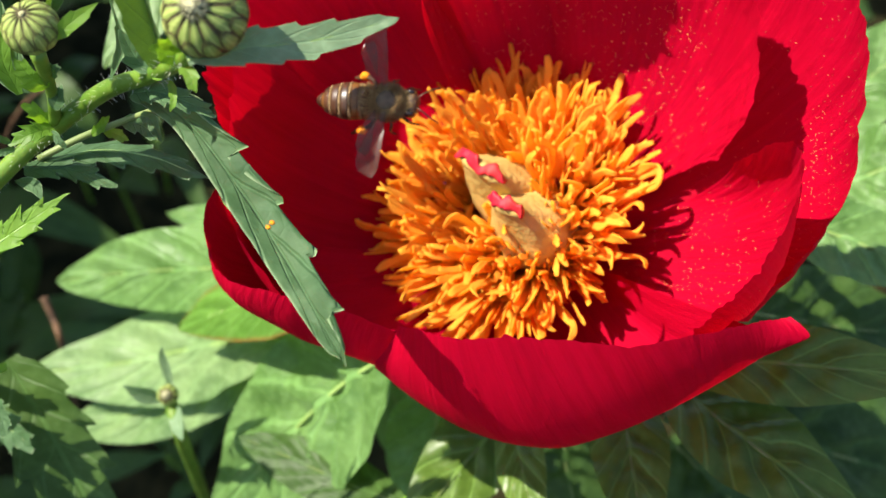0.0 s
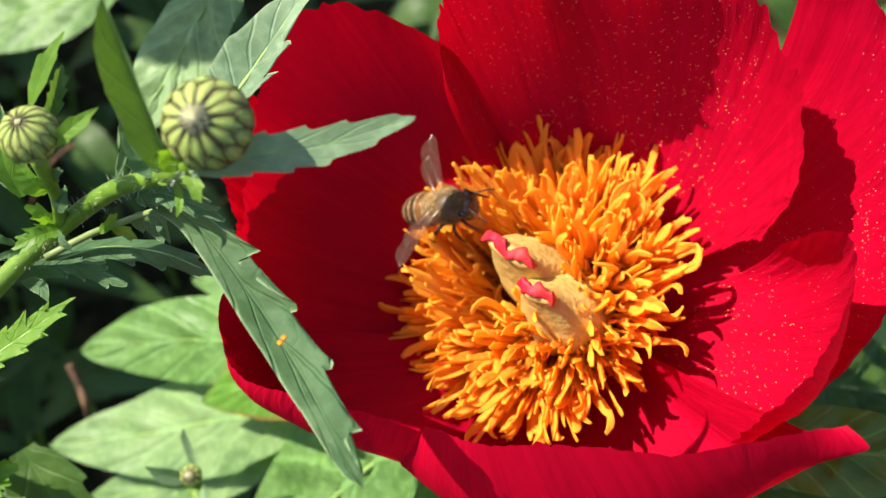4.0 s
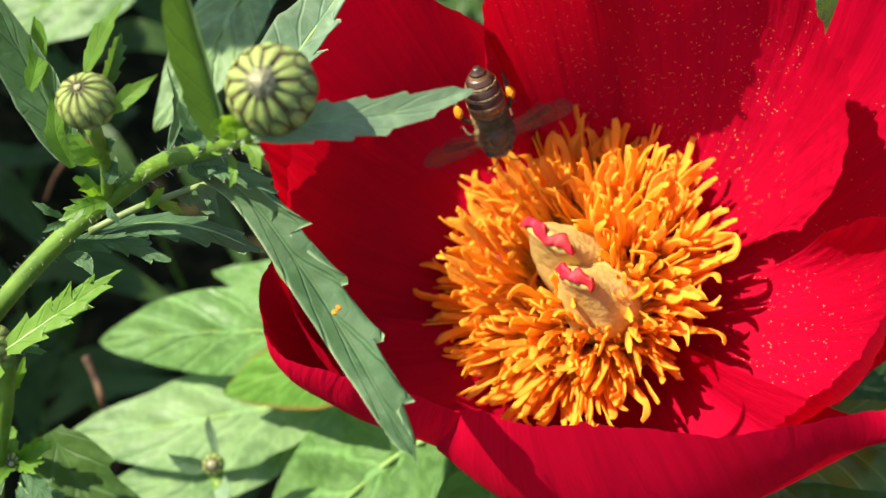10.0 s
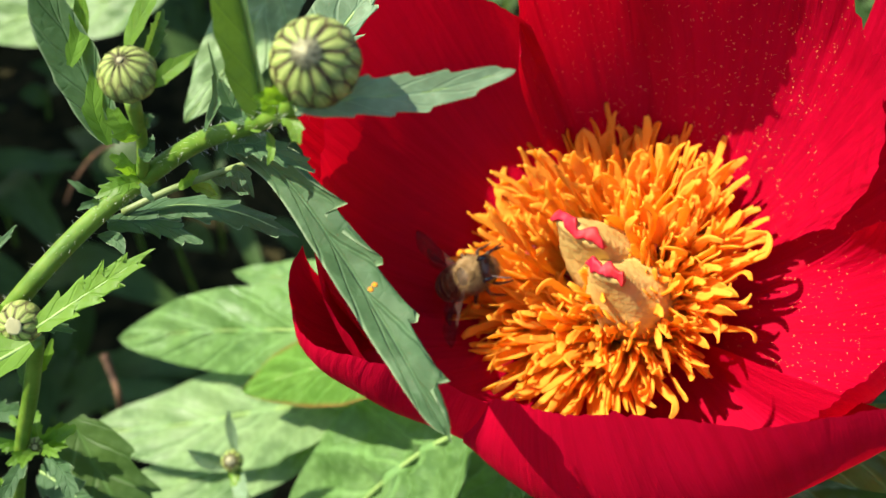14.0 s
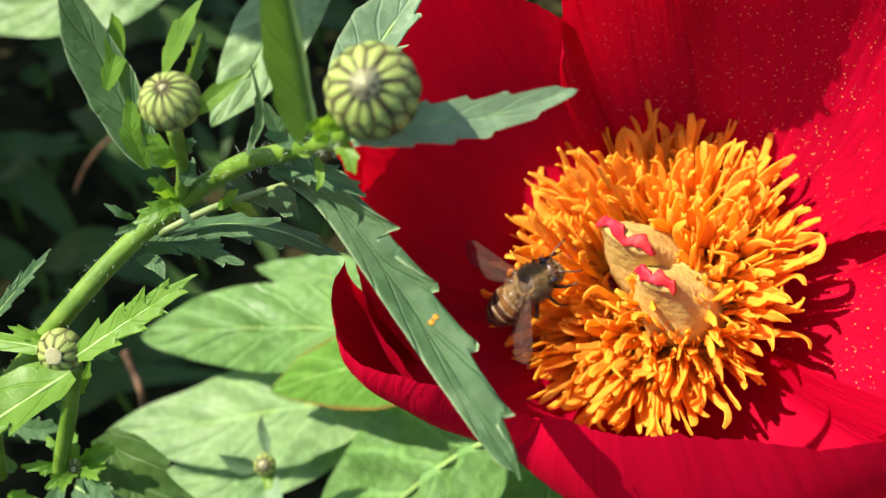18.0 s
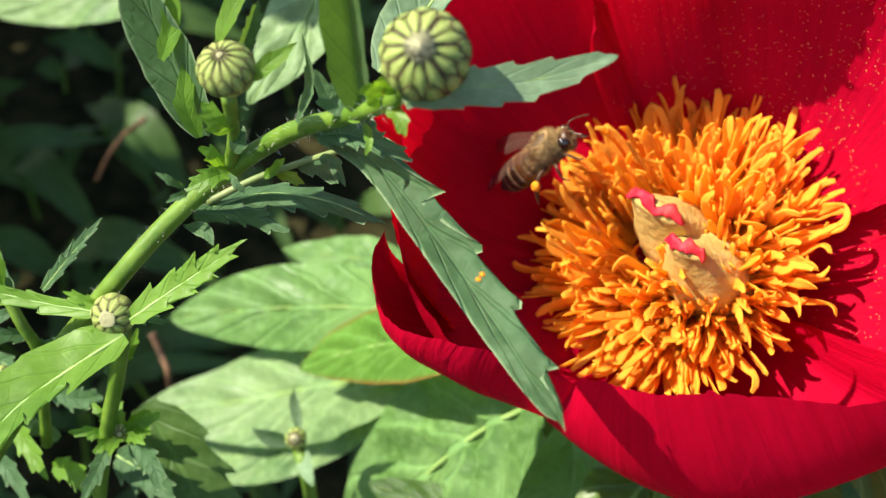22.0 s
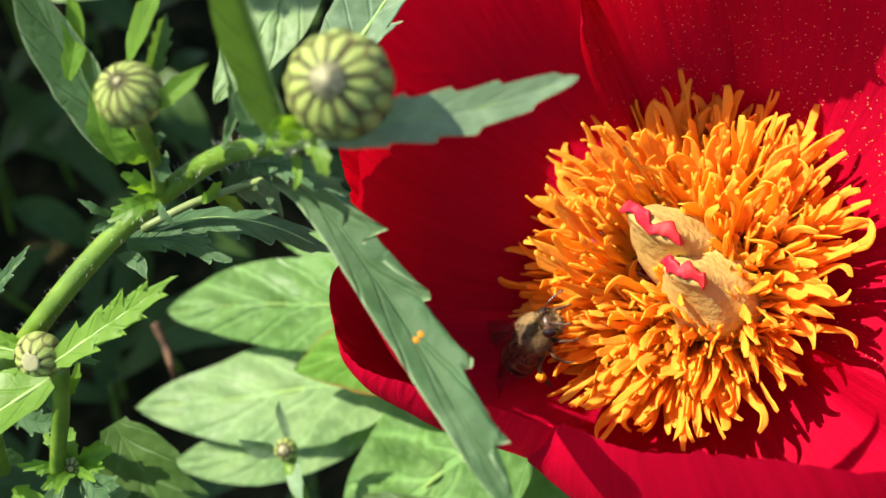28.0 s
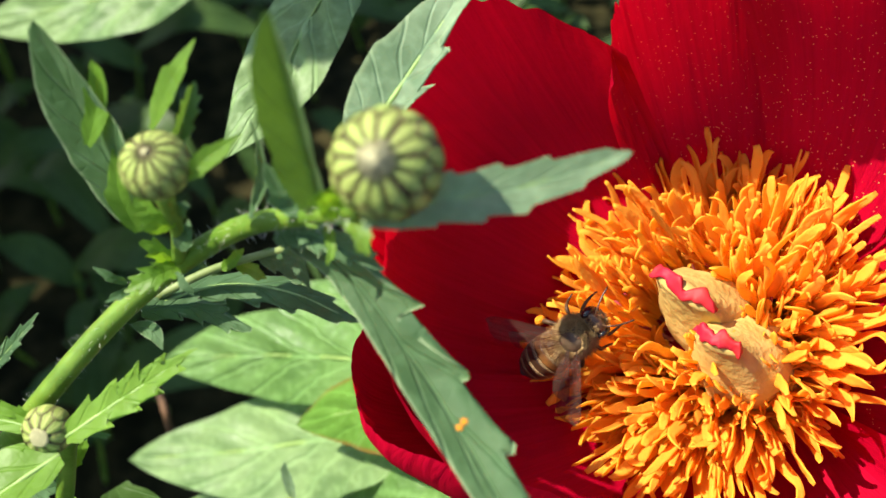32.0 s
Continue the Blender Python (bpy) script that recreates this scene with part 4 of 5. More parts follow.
    for k in range(9):
        a = k * 2.4
        foot = Vector((-0.06142, 0.06321, 0.30150))
        out = Vector((math.cos(a), math.sin(a) * 0.8, 0.35 + 0.25 * math.sin(a * 1.7))).normalized()
        reach = 0.0042 + 0.0022 * ((k * 5) % 7) / 6
        leaf("leaf", [foot, foot + out * reach * 0.55 + Vector((0, 0, 0.0006)), foot + out * reach], 0.0011, (0.1, -0.6, 0.75), y, plant, None, teeth=3, depth=0.5, seed=120 + k, sharp=0.6)
    for k in range(8):
        a = k * 2.1 + 0.4
        foot = Vector((-0.05680, 0.06480, 0.32640))
        out = Vector((math.cos(a), math.sin(a) * 0.7 - 0.25, 0.2 + 0.3 * math.sin(a * 2.3))).normalized()
        reach = 0.0040 + 0.0026 * ((k * 3) % 5) / 4
        leaf("leaf", [foot, foot + out * reach * 0.55 + Vector((0, 0, 0.0005)), foot + out * reach], 0.0010, (0.1, -0.6, 0.75), y if k % 3 else g, plant, None, teeth=3, depth=0.6, seed=140 + k, sharp=0.6)
    # leaves of the lower shoots
    for k, (a, b, c, w) in enumerate([
        ((-0.08105, 0.06739, 0.29722), (-0.07614, 0.06398, 0.29663), (-0.07197, 0.05943, 0.29521), 0.0024),
        ((-0.08486, 0.06525, 0.29084), (-0.07986, 0.06243, 0.29070), (-0.07563, 0.05840, 0.28968), 0.0022),
        ((-0.07740, 0.07373, 0.29290), (-0.07256, 0.07200, 0.29361), (-0.06836, 0.07176, 0.29555), 0.0024),
        ((-0.07568, 0.06873, 0.28756), (-0.07814, 0.06877, 0.29038), (-0.08075, 0.06723, 0.29198), 0.0020),
        ((-0.06823, 0.06855, 0.28414), (-0.06339, 0.06626, 0.28442), (-0.05860, 0.06339, 0.28425), 0.0042),
        ((-0.07457, 0.06389, 0.28877), (-0.07065, 0.06281, 0.29008), (-0.06741, 0.05988, 0.29002), 0.0026),
        ((-0.08802, 0.07636, 0.29600), (-0.08307, 0.07490, 0.29691), (-0.07887, 0.07215, 0.29690), 0.0026)]):
        leaf("leaf", [a, b, c], w, (-0.1, -0.6, 0.75), y if k in (0, 5) else g, plant, VEIN if k in (4, 6) else None, teeth=4, depth=0.55, seed=50 + k, sharp=0.6)
    # the pale far bud
    line = [(-0.07489, 0.07289, 0.32123), (-0.07199, 0.06955, 0.31580), (-0.07134, 0.06852, 0.30985), (-0.07476, 0.06540, 0.29251)]
    v, f = tube(line, [0.0006, 0.0007, 0.0007, 0.0008], 20, 8)
    part("side_stem", mesh_of("side_stem", v, f, STEM), plant)
    bud(plant, (-0.07473, 0.06534, 0.31025), (0.1, -0.6, 0.75), 0.0013, [(9, 0.75, 2.5, 0.0)], BUD_PALE, 5, 0.75)
    for k, (a, b, c, w) in enumerate([
        ((-0.07311, 0.07051, 0.31666), (-0.07722, 0.06981, 0.31526), (-0.08118, 0.07049, 0.31490), 0.0013),
        ((-0.07208, 0.06956, 0.31328), (-0.07437, 0.06877, 0.31416), (-0.07732, 0.06817, 0.31526), 0.0015),
        ((-0.07171, 0.06905, 0.31157), (-0.06857, 0.06912, 0.31259), (-0.06485, 0.06978, 0.31527), 0.0014),
        ((-0.07237, 0.07055, 0.31789), (-0.07598, 0.07557, 0.32089), (-0.08120, 0.07787, 0.32065), 0.0014)]):
        leaf("leaf", [a, b, c], w, (0.0, -0.6, 0.8), g, plant, None, teeth=4, depth=0.58, seed=40 + k, sharp=0.6)


daisy()


# ---- the peony's leaves below the flower ----
def peony_leaf(label, leaflets, material, rib, stalk):
    ob = thing("peony_leaf", Matrix(), label, "leaf", "peony leaves")
    for k, (points, half, face, seed) in enumerate(leaflets):
        leaf("leaflet", points, half, face, material, ob, rib, 0.035, fold=0.16, wave=0.12, widest=0.45, sharp=0.75, seed=seed, droop=0.12, quilt=0.19)
    v, f = tube(stalk, [0.0016, 0.0018], 16, 8)
    part("stalk", mesh_of("stalk", v, f, STEM), ob)


F = (0.0, -0.45, 0.9)
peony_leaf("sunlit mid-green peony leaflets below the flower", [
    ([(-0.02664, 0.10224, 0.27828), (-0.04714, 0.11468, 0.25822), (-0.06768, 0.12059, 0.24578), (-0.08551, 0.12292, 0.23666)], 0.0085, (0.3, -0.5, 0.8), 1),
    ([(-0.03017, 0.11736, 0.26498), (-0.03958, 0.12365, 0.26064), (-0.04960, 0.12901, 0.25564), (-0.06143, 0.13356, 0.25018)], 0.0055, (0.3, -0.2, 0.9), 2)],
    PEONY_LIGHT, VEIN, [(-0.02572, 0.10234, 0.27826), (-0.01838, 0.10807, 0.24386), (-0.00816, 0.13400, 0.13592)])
peony_leaf("broad sunlit peony leaflets near the soil, pale with painted sky sheen", [
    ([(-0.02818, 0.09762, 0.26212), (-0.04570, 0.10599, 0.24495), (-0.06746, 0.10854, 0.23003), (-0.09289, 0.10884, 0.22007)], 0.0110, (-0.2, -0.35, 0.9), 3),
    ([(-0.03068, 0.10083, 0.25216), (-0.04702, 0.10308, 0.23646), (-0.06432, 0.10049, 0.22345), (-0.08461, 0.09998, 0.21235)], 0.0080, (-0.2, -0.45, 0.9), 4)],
    PEONY_SHEEN, VEIN, [(-0.02818, 0.09762, 0.26212), (-0.01822, 0.10635, 0.24251), (-0.00061, 0.14132, 0.14087)])
peony_leaf("yellow-green peony leaflet with a brown tip", [
    ([(-0.01851, 0.08385, 0.29494), (-0.02956, 0.09478, 0.27912), (-0.03941, 0.10109, 0.26594), (-0.05225, 0.10439, 0.25198)], 0.0070, (-0.2, -0.4, 0.9), 5)],
    PEONY_TIPPED, VEIN, [(-0.01851, 0.08385, 0.29494), (-0.00899, 0.09382, 0.26997), (0.00422, 0.12410, 0.17783)])
peony_leaf("large glossy peony leaflets hanging under the flower", [
    ([(-0.00870, 0.08126, 0.28762), (-0.01750, 0.08412, 0.27107), (-0.02841, 0.08282, 0.25135), (-0.04478, 0.07744, 0.22229)], 0.0150, (-0.2, -0.35, 0.92), 6),
    ([(-0.00286, 0.08739, 0.27329), (-0.00111, 0.08483, 0.25867), (-0.00112, 0.08127, 0.24331), (-0.00236, 0.07502, 0.22589)], 0.0090, F, 7),
    ([(-0.01673, 0.10361, 0.24819), (-0.01049, 0.10687, 0.22534), (-0.00673, 0.10857, 0.20133), (-0.00764, 0.10628, 0.17434)], 0.0090, (0.4, -0.35, 0.85), 8)],
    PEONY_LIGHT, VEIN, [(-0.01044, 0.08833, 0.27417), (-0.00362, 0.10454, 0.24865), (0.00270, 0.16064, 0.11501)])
# takes the shade-darkened leaf colour instead of the peony green
peony_leaf("folded peony leaflet, its green darkened for shade", [
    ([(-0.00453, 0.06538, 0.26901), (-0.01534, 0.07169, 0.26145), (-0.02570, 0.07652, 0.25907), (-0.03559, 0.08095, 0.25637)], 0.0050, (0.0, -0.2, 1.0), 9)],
    SHADE_LEAF, VEIN_DARK, [(-0.00453, 0.06538, 0.26901), (0.00060, 0.07554, 0.25148), (0.00422, 0.12357, 0.13693)])
peony_leaf("olive peony leaflets fanning out beneath the bloom, darkened for its shade", [
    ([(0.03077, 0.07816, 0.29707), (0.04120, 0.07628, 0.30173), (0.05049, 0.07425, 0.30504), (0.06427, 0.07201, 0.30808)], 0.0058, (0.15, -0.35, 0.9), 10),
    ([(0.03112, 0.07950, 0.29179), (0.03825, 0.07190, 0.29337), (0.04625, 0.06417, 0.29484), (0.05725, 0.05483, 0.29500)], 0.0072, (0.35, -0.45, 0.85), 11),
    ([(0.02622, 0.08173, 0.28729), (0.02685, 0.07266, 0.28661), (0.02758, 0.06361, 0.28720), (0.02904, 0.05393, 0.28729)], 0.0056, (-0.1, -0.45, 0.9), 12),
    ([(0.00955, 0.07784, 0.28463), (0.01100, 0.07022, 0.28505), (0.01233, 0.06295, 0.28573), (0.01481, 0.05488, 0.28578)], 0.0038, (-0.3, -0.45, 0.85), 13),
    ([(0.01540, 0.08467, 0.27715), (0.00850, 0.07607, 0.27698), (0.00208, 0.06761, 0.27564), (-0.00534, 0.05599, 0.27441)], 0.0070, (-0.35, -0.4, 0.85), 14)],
    PEONY_SHADED, VEIN_DARK, [(0.02439, 0.08295, 0.28827), (0.02991, 0.09959, 0.26941), (0.05724, 0.17178, 0.17299)])
peony_leaf("shaded blue-green peony leaflets beside the bloom", [
    ([(0.05362, 0.11215, 0.29123), (0.06226, 0.10980, 0.28926), (0.07107, 0.10506, 0.29048), (0.08029, 0.09792, 0.29237)], 0.0080, (0.3, -0.3, 0.9), 15),
    ([(0.06075, 0.12707, 0.27733), (0.07088, 0.13027, 0.27960), (0.07882, 0.13076, 0.28613), (0.09190, 0.13380, 0.29452)], 0.0085, (-0.3, -0.4, 0.85), 16),
    ([(0.06840, 0.15060, 0.27006), (0.07695, 0.15761, 0.27528), (0.08551, 0.16463, 0.28051), (0.09829, 0.17560, 0.28871)], 0.0090, (-0.2, -0.4, 0.85), 17)],
    PEONY_LIGHT, VEIN, [(0.05362, 0.11215, 0.29123), (0.05572, 0.12505, 0.27588), (0.08506, 0.20725, 0.17450)])
peony_leaf("sunlit peony leaf with painted pale sheen above the shaded ground", [
    ([(-0.08880, 0.19991, 0.27150), (-0.10781, 0.20299, 0.26307), (-0.12810, 0.20567, 0.25446), (-0.15551, 0.20686, 0.24539)], 0.0110, F, 18),
    ([(-0.04031, 0.13793, 0.32649), (-0.04427, 0.12898, 0.32373), (-0.04800, 0.11950, 0.31960), (-0.05330, 0.10920, 0.31520)], 0.0064, (-0.2, -0.5, 0.85), 19)],
    PEONY_SHEEN, VEIN, [(-0.08880, 0.19991, 0.27150), (-0.05797, 0.17665, 0.30118), (-0.05155, 0.25942, 0.23786)])


# low leaflets in the leaf colour that has shade painted in
peony_leaf("peony leaflets low behind the olive ones, darkened for shade", [
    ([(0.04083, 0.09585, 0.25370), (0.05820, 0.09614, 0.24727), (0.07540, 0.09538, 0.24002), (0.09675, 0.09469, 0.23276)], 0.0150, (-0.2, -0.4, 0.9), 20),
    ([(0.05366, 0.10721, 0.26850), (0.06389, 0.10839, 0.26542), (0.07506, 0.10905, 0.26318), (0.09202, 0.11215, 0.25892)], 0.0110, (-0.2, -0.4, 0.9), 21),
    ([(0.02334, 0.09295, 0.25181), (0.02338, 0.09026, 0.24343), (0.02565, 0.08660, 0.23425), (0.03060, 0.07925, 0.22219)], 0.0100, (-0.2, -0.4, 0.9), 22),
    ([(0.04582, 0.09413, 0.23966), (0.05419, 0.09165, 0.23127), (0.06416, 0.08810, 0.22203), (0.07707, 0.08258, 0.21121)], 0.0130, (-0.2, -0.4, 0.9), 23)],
    SHADE_LEAF, VEIN_DARK, [(0.04083, 0.09585, 0.25370), (0.04284, 0.11835, 0.23311), (0.06681, 0.17807, 0.15240)])


def small_bud_plant():
    ob = thing("weed_shoot", Matrix.Translation((0.0028, 0.0, 0.0)), "small weed shoot with a tiny woolly bud and narrow leaves", "plant")
    v, f = tube([(-0.05119, 0.08592, 0.25911), (-0.04953, 0.08221, 0.24716), (-0.06015, 0.10138, 0.16652)], [0.0012, 0.0013], 12, 7)
    part("stem", mesh_of("stem", v, f, STEM), ob)
    bud(ob, (-0.05112, 0.08577, 0.26025), (0.0, -0.5, 0.85), 0.0018, [(9, 0.75, 2.6, 0.0)], BUD_TOP, 9, 0.4)
    for k, (a, b, c, w) in enumerate([
        ((-0.05119, 0.08755, 0.25911), (-0.05053, 0.08775, 0.26682), (-0.05008, 0.08750, 0.27421), 0.0022),
        ((-0.05202, 0.08592, 0.25792), (-0.05525, 0.08540, 0.26038), (-0.05836, 0.08540, 0.26323), 0.0020),
        ((-0.05072, 0.08567, 0.25760), (-0.04859, 0.08140, 0.25915), (-0.04650, 0.07710, 0.26067), 0.0022)]):
        leaf("leaf", [a, b, c], w * 0.75, (-0.3, -0.5, 0.8), DAISY_PALE, ob, None, seed=60 + k)


small_bud_plant()


def weed(a, high, way, size, seed, label, material):
    way = Vector(way)
    a = Vector(a)
    b = a + Vector((0, 0, high * 0.7)) + way * high * 0.15
    c = a + Vector((0, 0, high)) + way * high * 0.6
    d = c + way * high * 0.6 - Vector((0, 0, high * 0.25))
    ob = thing("weed_plant", Matrix(), label, "plant", "weeds round the peony")
    leaf("leaf", [b, c, d], size, (0, -0.3, 1), material, ob, None, fold=0.15, seed=seed)
    e = b - way * high * 0.5 + Vector((0, 0, high * 0.1))
    leaf("leaf", [b - Vector((0, 0, high * 0.2)), b.lerp(e, 0.5), e], size * 0.8, (0, -0.3, 1), material, ob, None, fold=0.15, seed=seed + 5)
    v, f = tube([a, b], [0.0012, 0.0009], 6, 5)
    part("stalk", mesh_of("stalk", v, f, STEM), ob)


def undergrowth():
    """Low weeds in the shade behind, and the taller unseen ones added to shade them and the leaflets."""
    rng = random.Random(11)
    for k in range(150):
        x, y = rng.uniform(-0.34, 0.26), rng.uniform(0.14, 0.66)
        if abs(x - 0.02) < 0.06 and y < 0.2:
            continue
        side = rng.uniform(0, 6.28)
        weed((x, y, 0), rng.uniform(0.025, 0.08), (math.cos(side), math.sin(side), 0), rng.uniform(0.004, 0.011), k, "low weed in the shade, its green darkened for it", SHADE_LEAF)
    # an added weed out of view, set towards the sun to shade the peony leaflets
    tall = thing("weed_plant", Matrix(), "added narrow-leaved weed out of view that shades the leaflets", "plant", "weeds round the peony")
    leaf("leaf", [(-0.200, 0.150, 0.405), (-0.165, 0.147, 0.423), (-0.125, 0.140, 0.443)], 0.0085, (0.2, -0.2, 0.95), SHADE_LEAF, tall, None, seed=301)
    leaf("leaf", [(-0.165, 0.136, 0.429), (-0.140, 0.131, 0.442), (-0.110, 0.124, 0.457)], 0.0065, (0.2, -0.2, 0.95), SHADE_LEAF, tall, None, seed=302)
    v, f = tube([(-0.27, 0.10, 0), (-0.250, 0.096, 0.25), (-0.200, 0.150, 0.405), (-0.165, 0.136, 0.429)], [0.0025, 0.002, 0.0014, 0.0008], 24, 7)
    part("stalk", mesh_of("stalk", v, f, STEM), tall)
    # added tall weeds out of view that keep sun off the ground
    for k in range(88):
        x, y = rng.uniform(-0.65, -0.30), rng.uniform(0.05, 0.80)
        side = rng.uniform(0, 6.28)
        weed((x, y, 0), rng.uniform(0.22, 0.40), (0.4 * math.cos(side), 0.4 * math.sin(side), 0), rng.uniform(0.03, 0.05), k, "added tall broad-leaved weed out of view that shades the ground", SHADE_LEAF)


undergrowth()


def twig(points, size, label):
    v, f = tube(points, [size, size * 0.8, size * 0.6], 20, 7)
    tagged(part("twig", mesh_of("twig", v, f, TWIG)), label, "twig")


twig([(-0.09563, 0.13049, 0.21813), (-0.09301, 0.12661, 0.21485), (-0.09056, 0.12167, 0.21076), (-0.10713, 0.13634, 0.14756)], 0.0010, "dry reddish brown twig rising from the soil")
twig([(-0.12243, 0.20989, 0.20633), (-0.13182, 0.21227, 0.19640), (-0.14021, 0.21285, 0.18498), (-0.15102, 0.21952, 0.16581)], 0.0008, "dry tan twig in the shade")


# ---- the honey bee ----
def bee():
    """The honey bee, head towards x, back towards z; in cm, then made small."""
    ob = thing("honey_bee", Matrix(), "brown honey bee with orange pollen loads on the stamens", "bee")

    def put(name, vf, material, parent=ob, label="", uvs=None):
        v, f = vf
        return part(name, mesh_of(name, [CM * Vector(q) for q in v], f, material, uvs), parent, label)

    def moved(vf, m):
        return [m @ Vector(q) for q in vf[0]], vf[1]

    rng = random.Random(8)

    def fur(center, radii, count, length, lean, where=None):
        pieces = []
        for _ in range(count):
            w = Vector((rng.gauss(0, 1), rng.gauss(0, 1), rng.gauss(0, 1))).normalized()
            if where and not where(w):
                continue
            q = Vector(center) + Vector((w.x * radii[0], w.y * radii[1], w.z * radii[2]))
            tip = q + (w + Vector(lean) + 0.35 * Vector((rng.gauss(0, 1), rng.gauss(0, 1), rng.gauss(0, 1)))).normalized() * length * rng.uniform(0.6, 1.2)
            a = w.orthogonal().normalized() * 0.0048
            c = w.cross(a).normalized() * 0.0048
            pieces.append(([q + a, q - a, q + c, tip], [(0, 1, 3), (1, 2, 3), (2, 0, 3)]))
        return joined(pieces)

    # abdomen in rings, each overlapping the next
    cuts = [0.10, -0.05, -0.18, -0.31, -0.44, -0.55, -0.66]
    wide = [0.10, 0.215, 0.235, 0.225, 0.195, 0.145, 0.03]

    def radius(x):
        return float(np.interp(-x, [-c for c in cuts], wide))

    def ring(x0, x1, grow, n=6, sides=20):
        verts = []
        for i in range(n):
            x = x0 + (x1 - x0) * i / (n - 1)
            r = radius(x) * 0.5 + 0.25 * (radius(x + 0.04) + radius(x - 0.04)) + grow
            for k in range(sides):
                b = 2 * math.pi * k / sides
                verts.append((x, r * math.cos(b), -0.03 - 0.10 * (x - 0.1) * (x - 0.1) + 0.92 * r * math.sin(b)))
        return verts, grid_faces(n, sides, True) + [tuple(range(sides))[::-1], tuple(range((n - 1) * sides, n * sides))]

    body = put("abdomen", ring(0.10, -0.66, -0.008, 18), BEE_BROWN)
    for k in range(6):
        put("abdomen_plate", ring(cuts[k] - 0.045 * (k > 0), cuts[k + 1] - 0.004, 0.006), BEE_BROWN if k < 2 else BEE_DARK, body)
        if 0 < k < 5:
            put("hair_band", ring(cuts[k] - 0.014, cuts[k] - 0.038, 0.010, 4), BEE_BAND, body, "pale hair band")
    thorax = put("thorax", moved(ball(0.21, 0.20, 0.19), Matrix.Translation((0.27, 0, 0.02))), BEE_THORAX)
    tagged(put("thorax_fur", fur((0.27, 0, 0.02), (0.20, 0.19, 0.18), 7000, 0.085, (-0.15, 0, 0.1), lambda w: w.z < 0.80), BEE_FUR, thorax), kind="stuff")
    tagged(put("abdomen_fur", fur((0.02, 0, -0.03), (0.16, 0.20, 0.19), 1500, 0.07, (-0.8, 0, 0)), BEE_FUR, body), kind="stuff")
    head = put("head", moved(ball(0.095, 0.165, 0.15), Matrix.Translation((0.535, 0, -0.03)) @ Matrix.Rotation(radians(35), 4, "Y")), BEE_DARK)
    tagged(put("head_fur", fur((0.53, 0, -0.03), (0.10, 0.15, 0.15), 900, 0.05, (0.2, 0, 0)), BEE_FUR, head), kind="stuff")
    for y in (-1, 1):
        put("eye", moved(ball(0.075, 0.05, 0.105), Matrix.Translation((0.545, 0.135 * y, -0.01))), BEE_EYE, head)
        put("antenna", tube([(0.60, 0.04 * y, 0.03), (0.70, 0.10 * y, 0.09), (0.80, 0.17 * y, 0.03), (0.90, 0.22 * y, -0.06)], [0.010, 0.008, 0.010, 0.009], 16, 6), BEE_DARK, head)
        # legs
        for name, line, r in (
            ("leg", [(0.38, 0.12 * y, -0.10), (0.50, 0.20 * y, -0.13), (0.56, 0.22 * y, -0.25), (0.63, 0.22 * y, -0.30)], [0.020, 0.021, 0.014, 0.008]),
            ("leg", [(0.26, 0.14 * y, -0.13), (0.30, 0.28 * y, -0.14), (0.26, 0.32 * y, -0.30), (0.33, 0.35 * y, -0.37)], [0.021, 0.022, 0.015, 0.008]),
            ("leg", [(0.13, 0.13 * y, -0.13), (0.02, 0.30 * y, -0.10), (-0.16, 0.34 * y, -0.26), (-0.26, 0.36 * y, -0.40)], [0.024, 0.028, 0.032, 0.010])):
            limb = put(name, tube(line, r, 18, 7), BEE_LEG)
        put("pollen_load", moved(ball(0.085, 0.055, 0.062, 10, 12, lambda q: q * (1 + 0.16 * noise.noise(q * 22))), Matrix.Translation((-0.08, 0.345 * y, -0.16)) @ Matrix.Rotation(radians(-40), 4, "Y")), POLLEN, limb, "orange pollen load")
    # wings hinge at the thorax and lie back along -x
    wings = []
    for y in (-1, 1):
        hinge = part("wing", mesh_of("forewing", *sheet(0.86, 0.145, y), WING, uvs=SHEET_UV), ob, "clear veined forewing")
        part("hindwing", mesh_of("hindwing", *sheet(0.60, 0.10, y, 0.12), WING, uvs=SHEET_UV), hinge, "clear veined hindwing")
        wings.append((hinge, y))
    return ob, wings


SHEET_UV = [(i / 15, 2 * j / 6 - 1) for i in range(16) for j in range(7)]


def sheet(length, half, side, shift=0.0):
    """A wing blade from the hinge back along -x, bulging to the outer side."""
    verts = []
    for i in range(16):
        u = i / 15
        w = half * (0.16 + 0.84 * math.sin(math.pi * min(1, u * 1.0) ** 0.9 * 0.62) ** 1.2) * (1 if u < 0.8 else math.sqrt(max(0.0, 1 - ((u - 0.8) / 0.2) ** 2)) * 0.97 + 0.03)
        for j in range(7):
            c = 2 * j / 6 - 1
            verts.append((CM * -length * u, CM * -side * (w * (c + 0.55) + shift), CM * (0.03 * math.sin(u * 3) + 0.006 * math.sin(c * 5))))
    return verts, grid_faces(16, 7)


BEE, WINGS = bee()

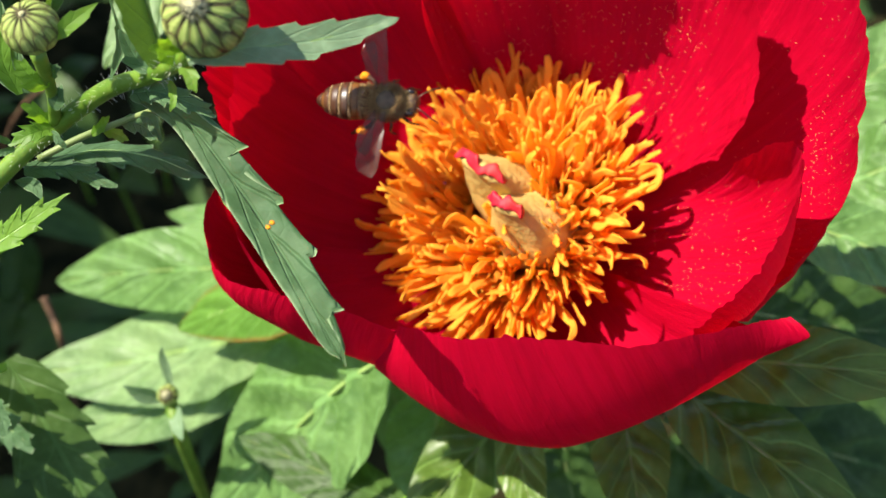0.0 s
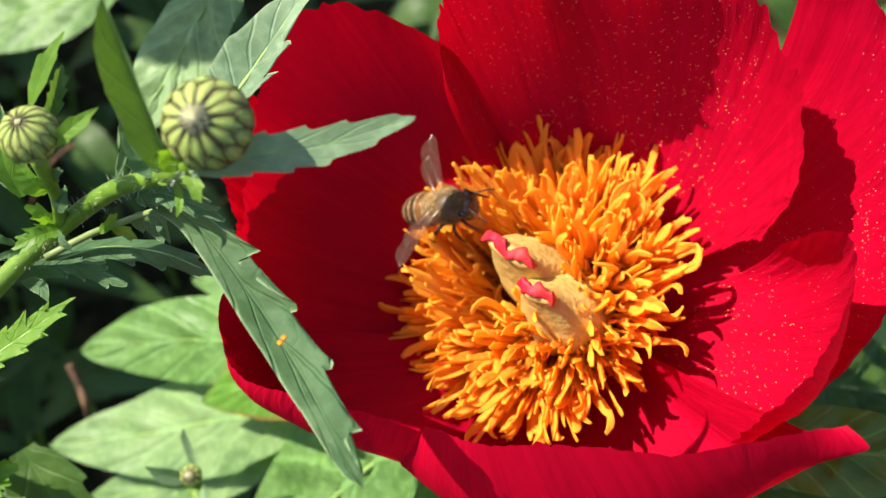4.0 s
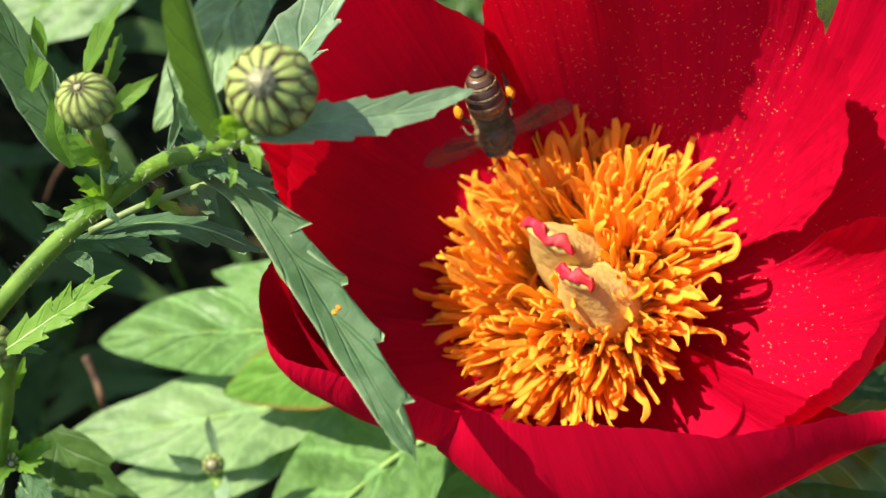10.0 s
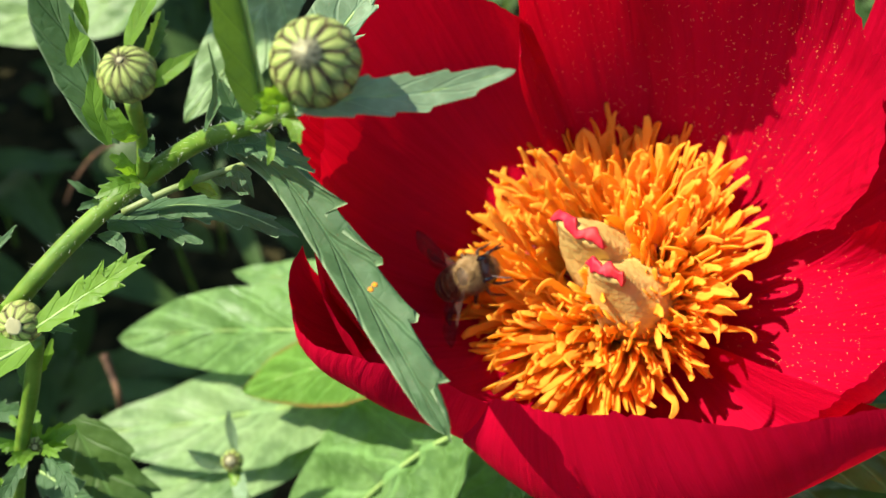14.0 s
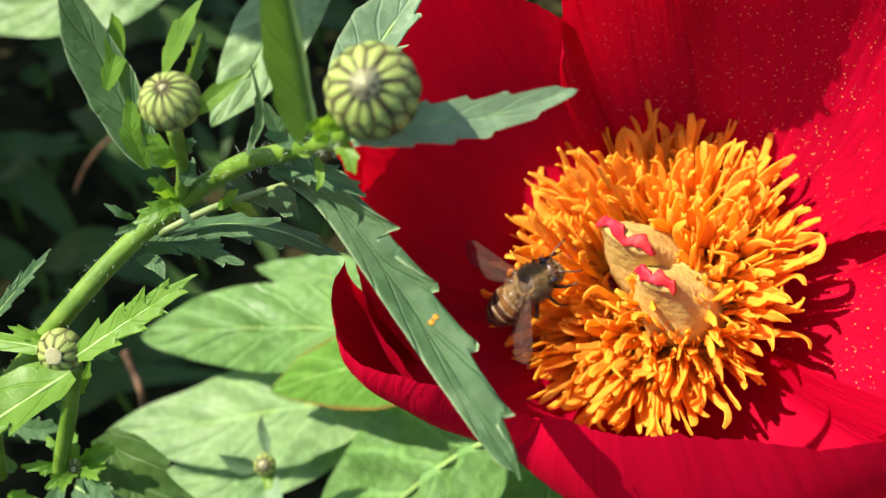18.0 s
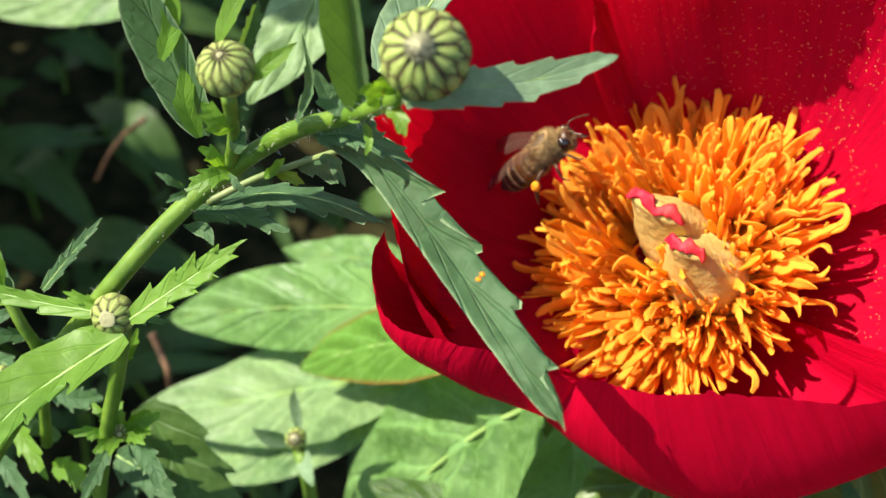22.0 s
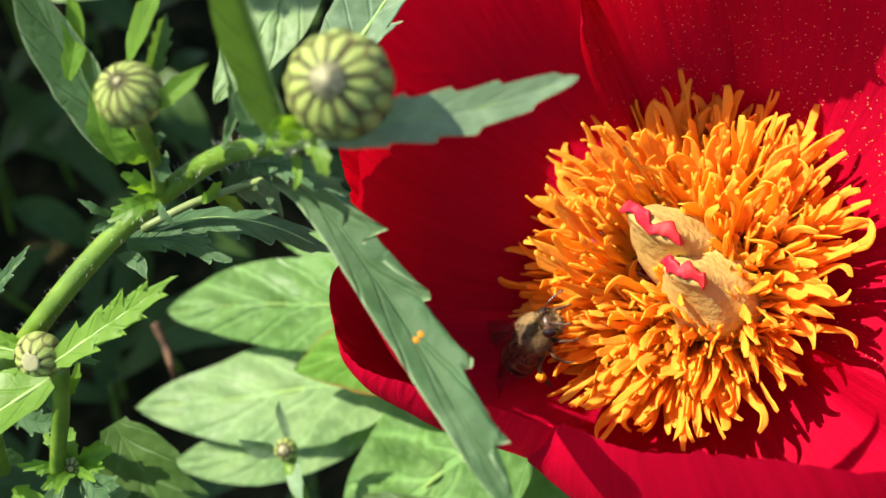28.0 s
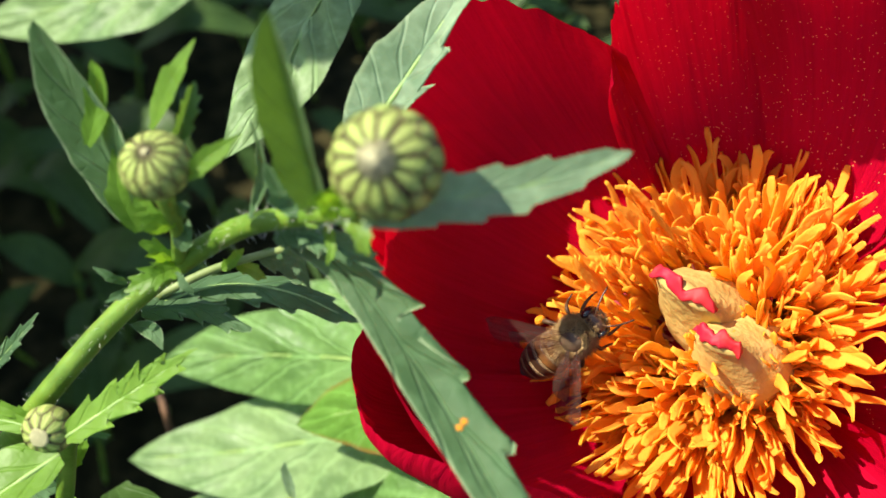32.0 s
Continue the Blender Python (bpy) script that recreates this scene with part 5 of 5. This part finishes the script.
# ---- what moves ----
# seconds, place in metres, turn in degrees
BEE_ROWS = [
    (0.0, -0.01248, 0.09324, 0.32880, 35.9, -5.3, -2.9),
    (0.3, -0.01100, 0.09472, 0.32493, 24.7, -32.4, -17.0),
    (0.5, -0.01005, 0.09484, 0.32450, -11.5, -42.7, -12.8),
    (1.0, -0.00902, 0.09514, 0.32274, -12.6, -43.5, -10.3),
    (1.5, -0.00847, 0.09891, 0.32304, -9.1, -49.8, -6.5),
    (2.0, -0.00822, 0.09821, 0.32246, -18.3, -37.5, -2.7),
    (2.5, -0.00685, 0.09896, 0.32226, -20.4, -37.5, 0.8),
    (3.0, -0.00563, 0.09934, 0.32141, -12.0, -43.6, -14.1),
    (3.5, -0.00622, 0.09898, 0.32050, 7.3, -39.5, -20.4),
    (5.5, -0.01340, 0.09266, 0.31636, 51.9, -22.6, -26.2),
    (6.0, -0.01555, 0.09626, 0.31339, 47.9, -30.7, -30.7),
    (6.5, -0.01300, 0.09677, 0.31756, 31.1, -22.0, -6.0),
    (7.0, -0.01053, 0.09939, 0.31795, -23.0, -43.3, 0.2),
    (7.5, -0.01031, 0.10016, 0.31946, -29.3, -37.3, 16.7),
    (8.0, -0.00819, 0.10290, 0.31923, -22.9, -36.4, 4.8),
    (8.5, -0.00651, 0.10359, 0.32021, -6.8, -45.6, -20.9),
    (9.0, -0.01128, 0.10164, 0.31844, 57.1, -29.3, -59.7),
    (9.5, -0.01067, 0.09659, 0.32643, 65.5, 57.4, 11.3),
    (10.0, -0.00574, 0.10023, 0.33163, 52.3, 74.7, -14.3),
    (10.5, -0.00469, 0.10074, 0.33122, 43.1, 78.1, -39.0),
    (11.0, -0.01110, 0.08044, 0.31240, 54.7, -30.5, -11.1),
    (11.5, -0.01298, 0.08333, 0.31034, 26.7, -40.3, -16.6),
    (12.0, -0.01177, 0.08509, 0.31029, 57.4, -59.0, -19.5),
    (12.5, -0.01302, 0.08579, 0.30815, 40.8, -64.1, -12.3),
    (13.0, -0.01292, 0.08463, 0.31192, 19.5, -46.9, 24.1),
    (13.5, -0.01208, 0.08747, 0.31293, 43.6, -49.9, -15.6),
    (14.0, -0.01127, 0.08749, 0.31301, 56.8, -53.0, -24.5),
    (14.5, -0.00899, 0.08563, 0.31515, 50.2, -47.8, -24.7),
    (16.5, -0.00966, 0.07922, 0.31061, 25.3, -48.2, -4.8),
    (17.0, -0.01172, 0.08132, 0.30787, 34.4, -57.8, -8.3),
    (17.5, -0.01088, 0.07983, 0.31524, 24.9, -18.9, 2.9),
    (18.0, -0.00934, 0.08476, 0.31550, 22.7, -51.6, 12.3),
    (18.5, -0.00824, 0.08262, 0.31899, 28.6, -28.7, 33.7),
    (19.0, -0.00971, 0.08443, 0.31936, 19.3, -21.9, 35.0),
    (19.5, -0.00923, 0.08498, 0.31615, 12.5, -48.5, 31.1),
    (20.0, -0.01011, 0.08468, 0.31644, 22.3, -40.5, 28.8),
    (20.5, -0.01044, 0.08779, 0.31397, 18.2, -59.4, 28.7),
    (21.0, -0.01449, 0.09377, 0.31420, 18.1, -49.1, 37.5),
    (21.5, -0.01288, 0.09773, 0.31719, 4.4, -46.1, 34.6),
    (22.0, -0.01246, 0.09847, 0.31981, -10.1, -48.7, 4.5),
    (22.5, -0.00827, 0.10135, 0.32081, -6.0, -48.7, -10.9),
    (23.0, -0.01178, 0.09517, 0.32881, 77.2, 69.3, 6.4),
    (23.5, -0.01024, 0.08569, 0.31443, 29.3, -24.9, -45.9),
    (24.0, -0.00862, 0.08067, 0.31153, 48.8, -40.6, -30.9),
    (24.5, -0.00890, 0.08145, 0.31226, 51.6, -45.8, -25.8),
    (26.5, -0.00968, 0.07940, 0.30777, 19.1, -62.9, -8.1),
    (27.0, -0.01138, 0.07992, 0.30728, 4.6, -58.0, -0.5),
    (27.5, -0.01006, 0.07965, 0.30774, 12.4, -62.9, -7.7),
    (28.0, -0.01011, 0.08059, 0.30897, 4.5, -65.3, 10.4),
    (28.5, -0.01097, 0.08148, 0.30894, 5.0, -63.4, 9.8),
    (29.0, -0.01092, 0.08130, 0.30918, 8.0, -60.0, -1.8),
    (29.4, -0.00960, 0.08153, 0.31121, 29.4, -51.6, -15.9),
    (29.7, -0.01047, 0.08222, 0.31158, 34.9, -43.8, -21.0),
    (30.0, -0.00758, 0.08064, 0.31254, 51.7, -55.1, -15.4),
    (30.2, -0.00867, 0.07955, 0.31118, 45.0, -52.2, -3.4),
    (30.4, -0.00634, 0.07881, 0.31375, 42.5, -54.7, 5.8),
    (30.6, -0.00725, 0.08097, 0.31545, 31.9, -52.2, 31.7),
    (30.8, -0.00624, 0.08110, 0.31680, 25.9, -49.5, 43.4),
    (31.0, -0.00750, 0.08184, 0.31618, 18.4, -45.8, 60.0),
    (31.2, -0.00894, 0.08308, 0.31500, 13.0, -47.2, 73.4),
    (31.4, -0.00943, 0.08383, 0.31411, 2.3, -48.9, 56.0),
    (31.6, -0.00733, 0.08312, 0.31711, 4.6, -48.9, 39.8),
    (31.8, -0.00905, 0.08438, 0.31636, 16.1, -44.2, 23.6),
    (32.0, -0.00975, 0.08519, 0.31553, 45.3, -49.8, 13.9),
]
# seconds and how far each wing is spread, in degrees
SPREAD = [(0, 82), (0.5, 40), (3, 25), (3.5, 55), (5.5, 72), (6, 66), (6.5, 84), (7, 26), (8.5, 26), (9, 55), (9.5, 80), (10.5, 82), (11, 84), (11.5, 40), (12, 66), (13, 70), (14, 50),
          (14.5, 56), (16.5, 40), (17.5, 34), (18, 60), (18.5, 80), (19, 66), (20, 46), (21, 76), (21.5, 36), (22.5, 24), (23, 78), (23.5, 60), (24.5, 54), (26.5, 34), (29, 24), (29.7, 46),
          (30, 46), (30.6, 30), (31, 36), (32, 46)]


def motions():
    walk(BEE, [(t, pose(*row)) for t, *row in BEE_ROWS])
    for wing, y in WINGS:
        walk(wing, [(t, pose(0.0027, 0.0014 * y, 0.0018, 0, 6, -y * angle)) for t, angle in SPREAD])


motions()
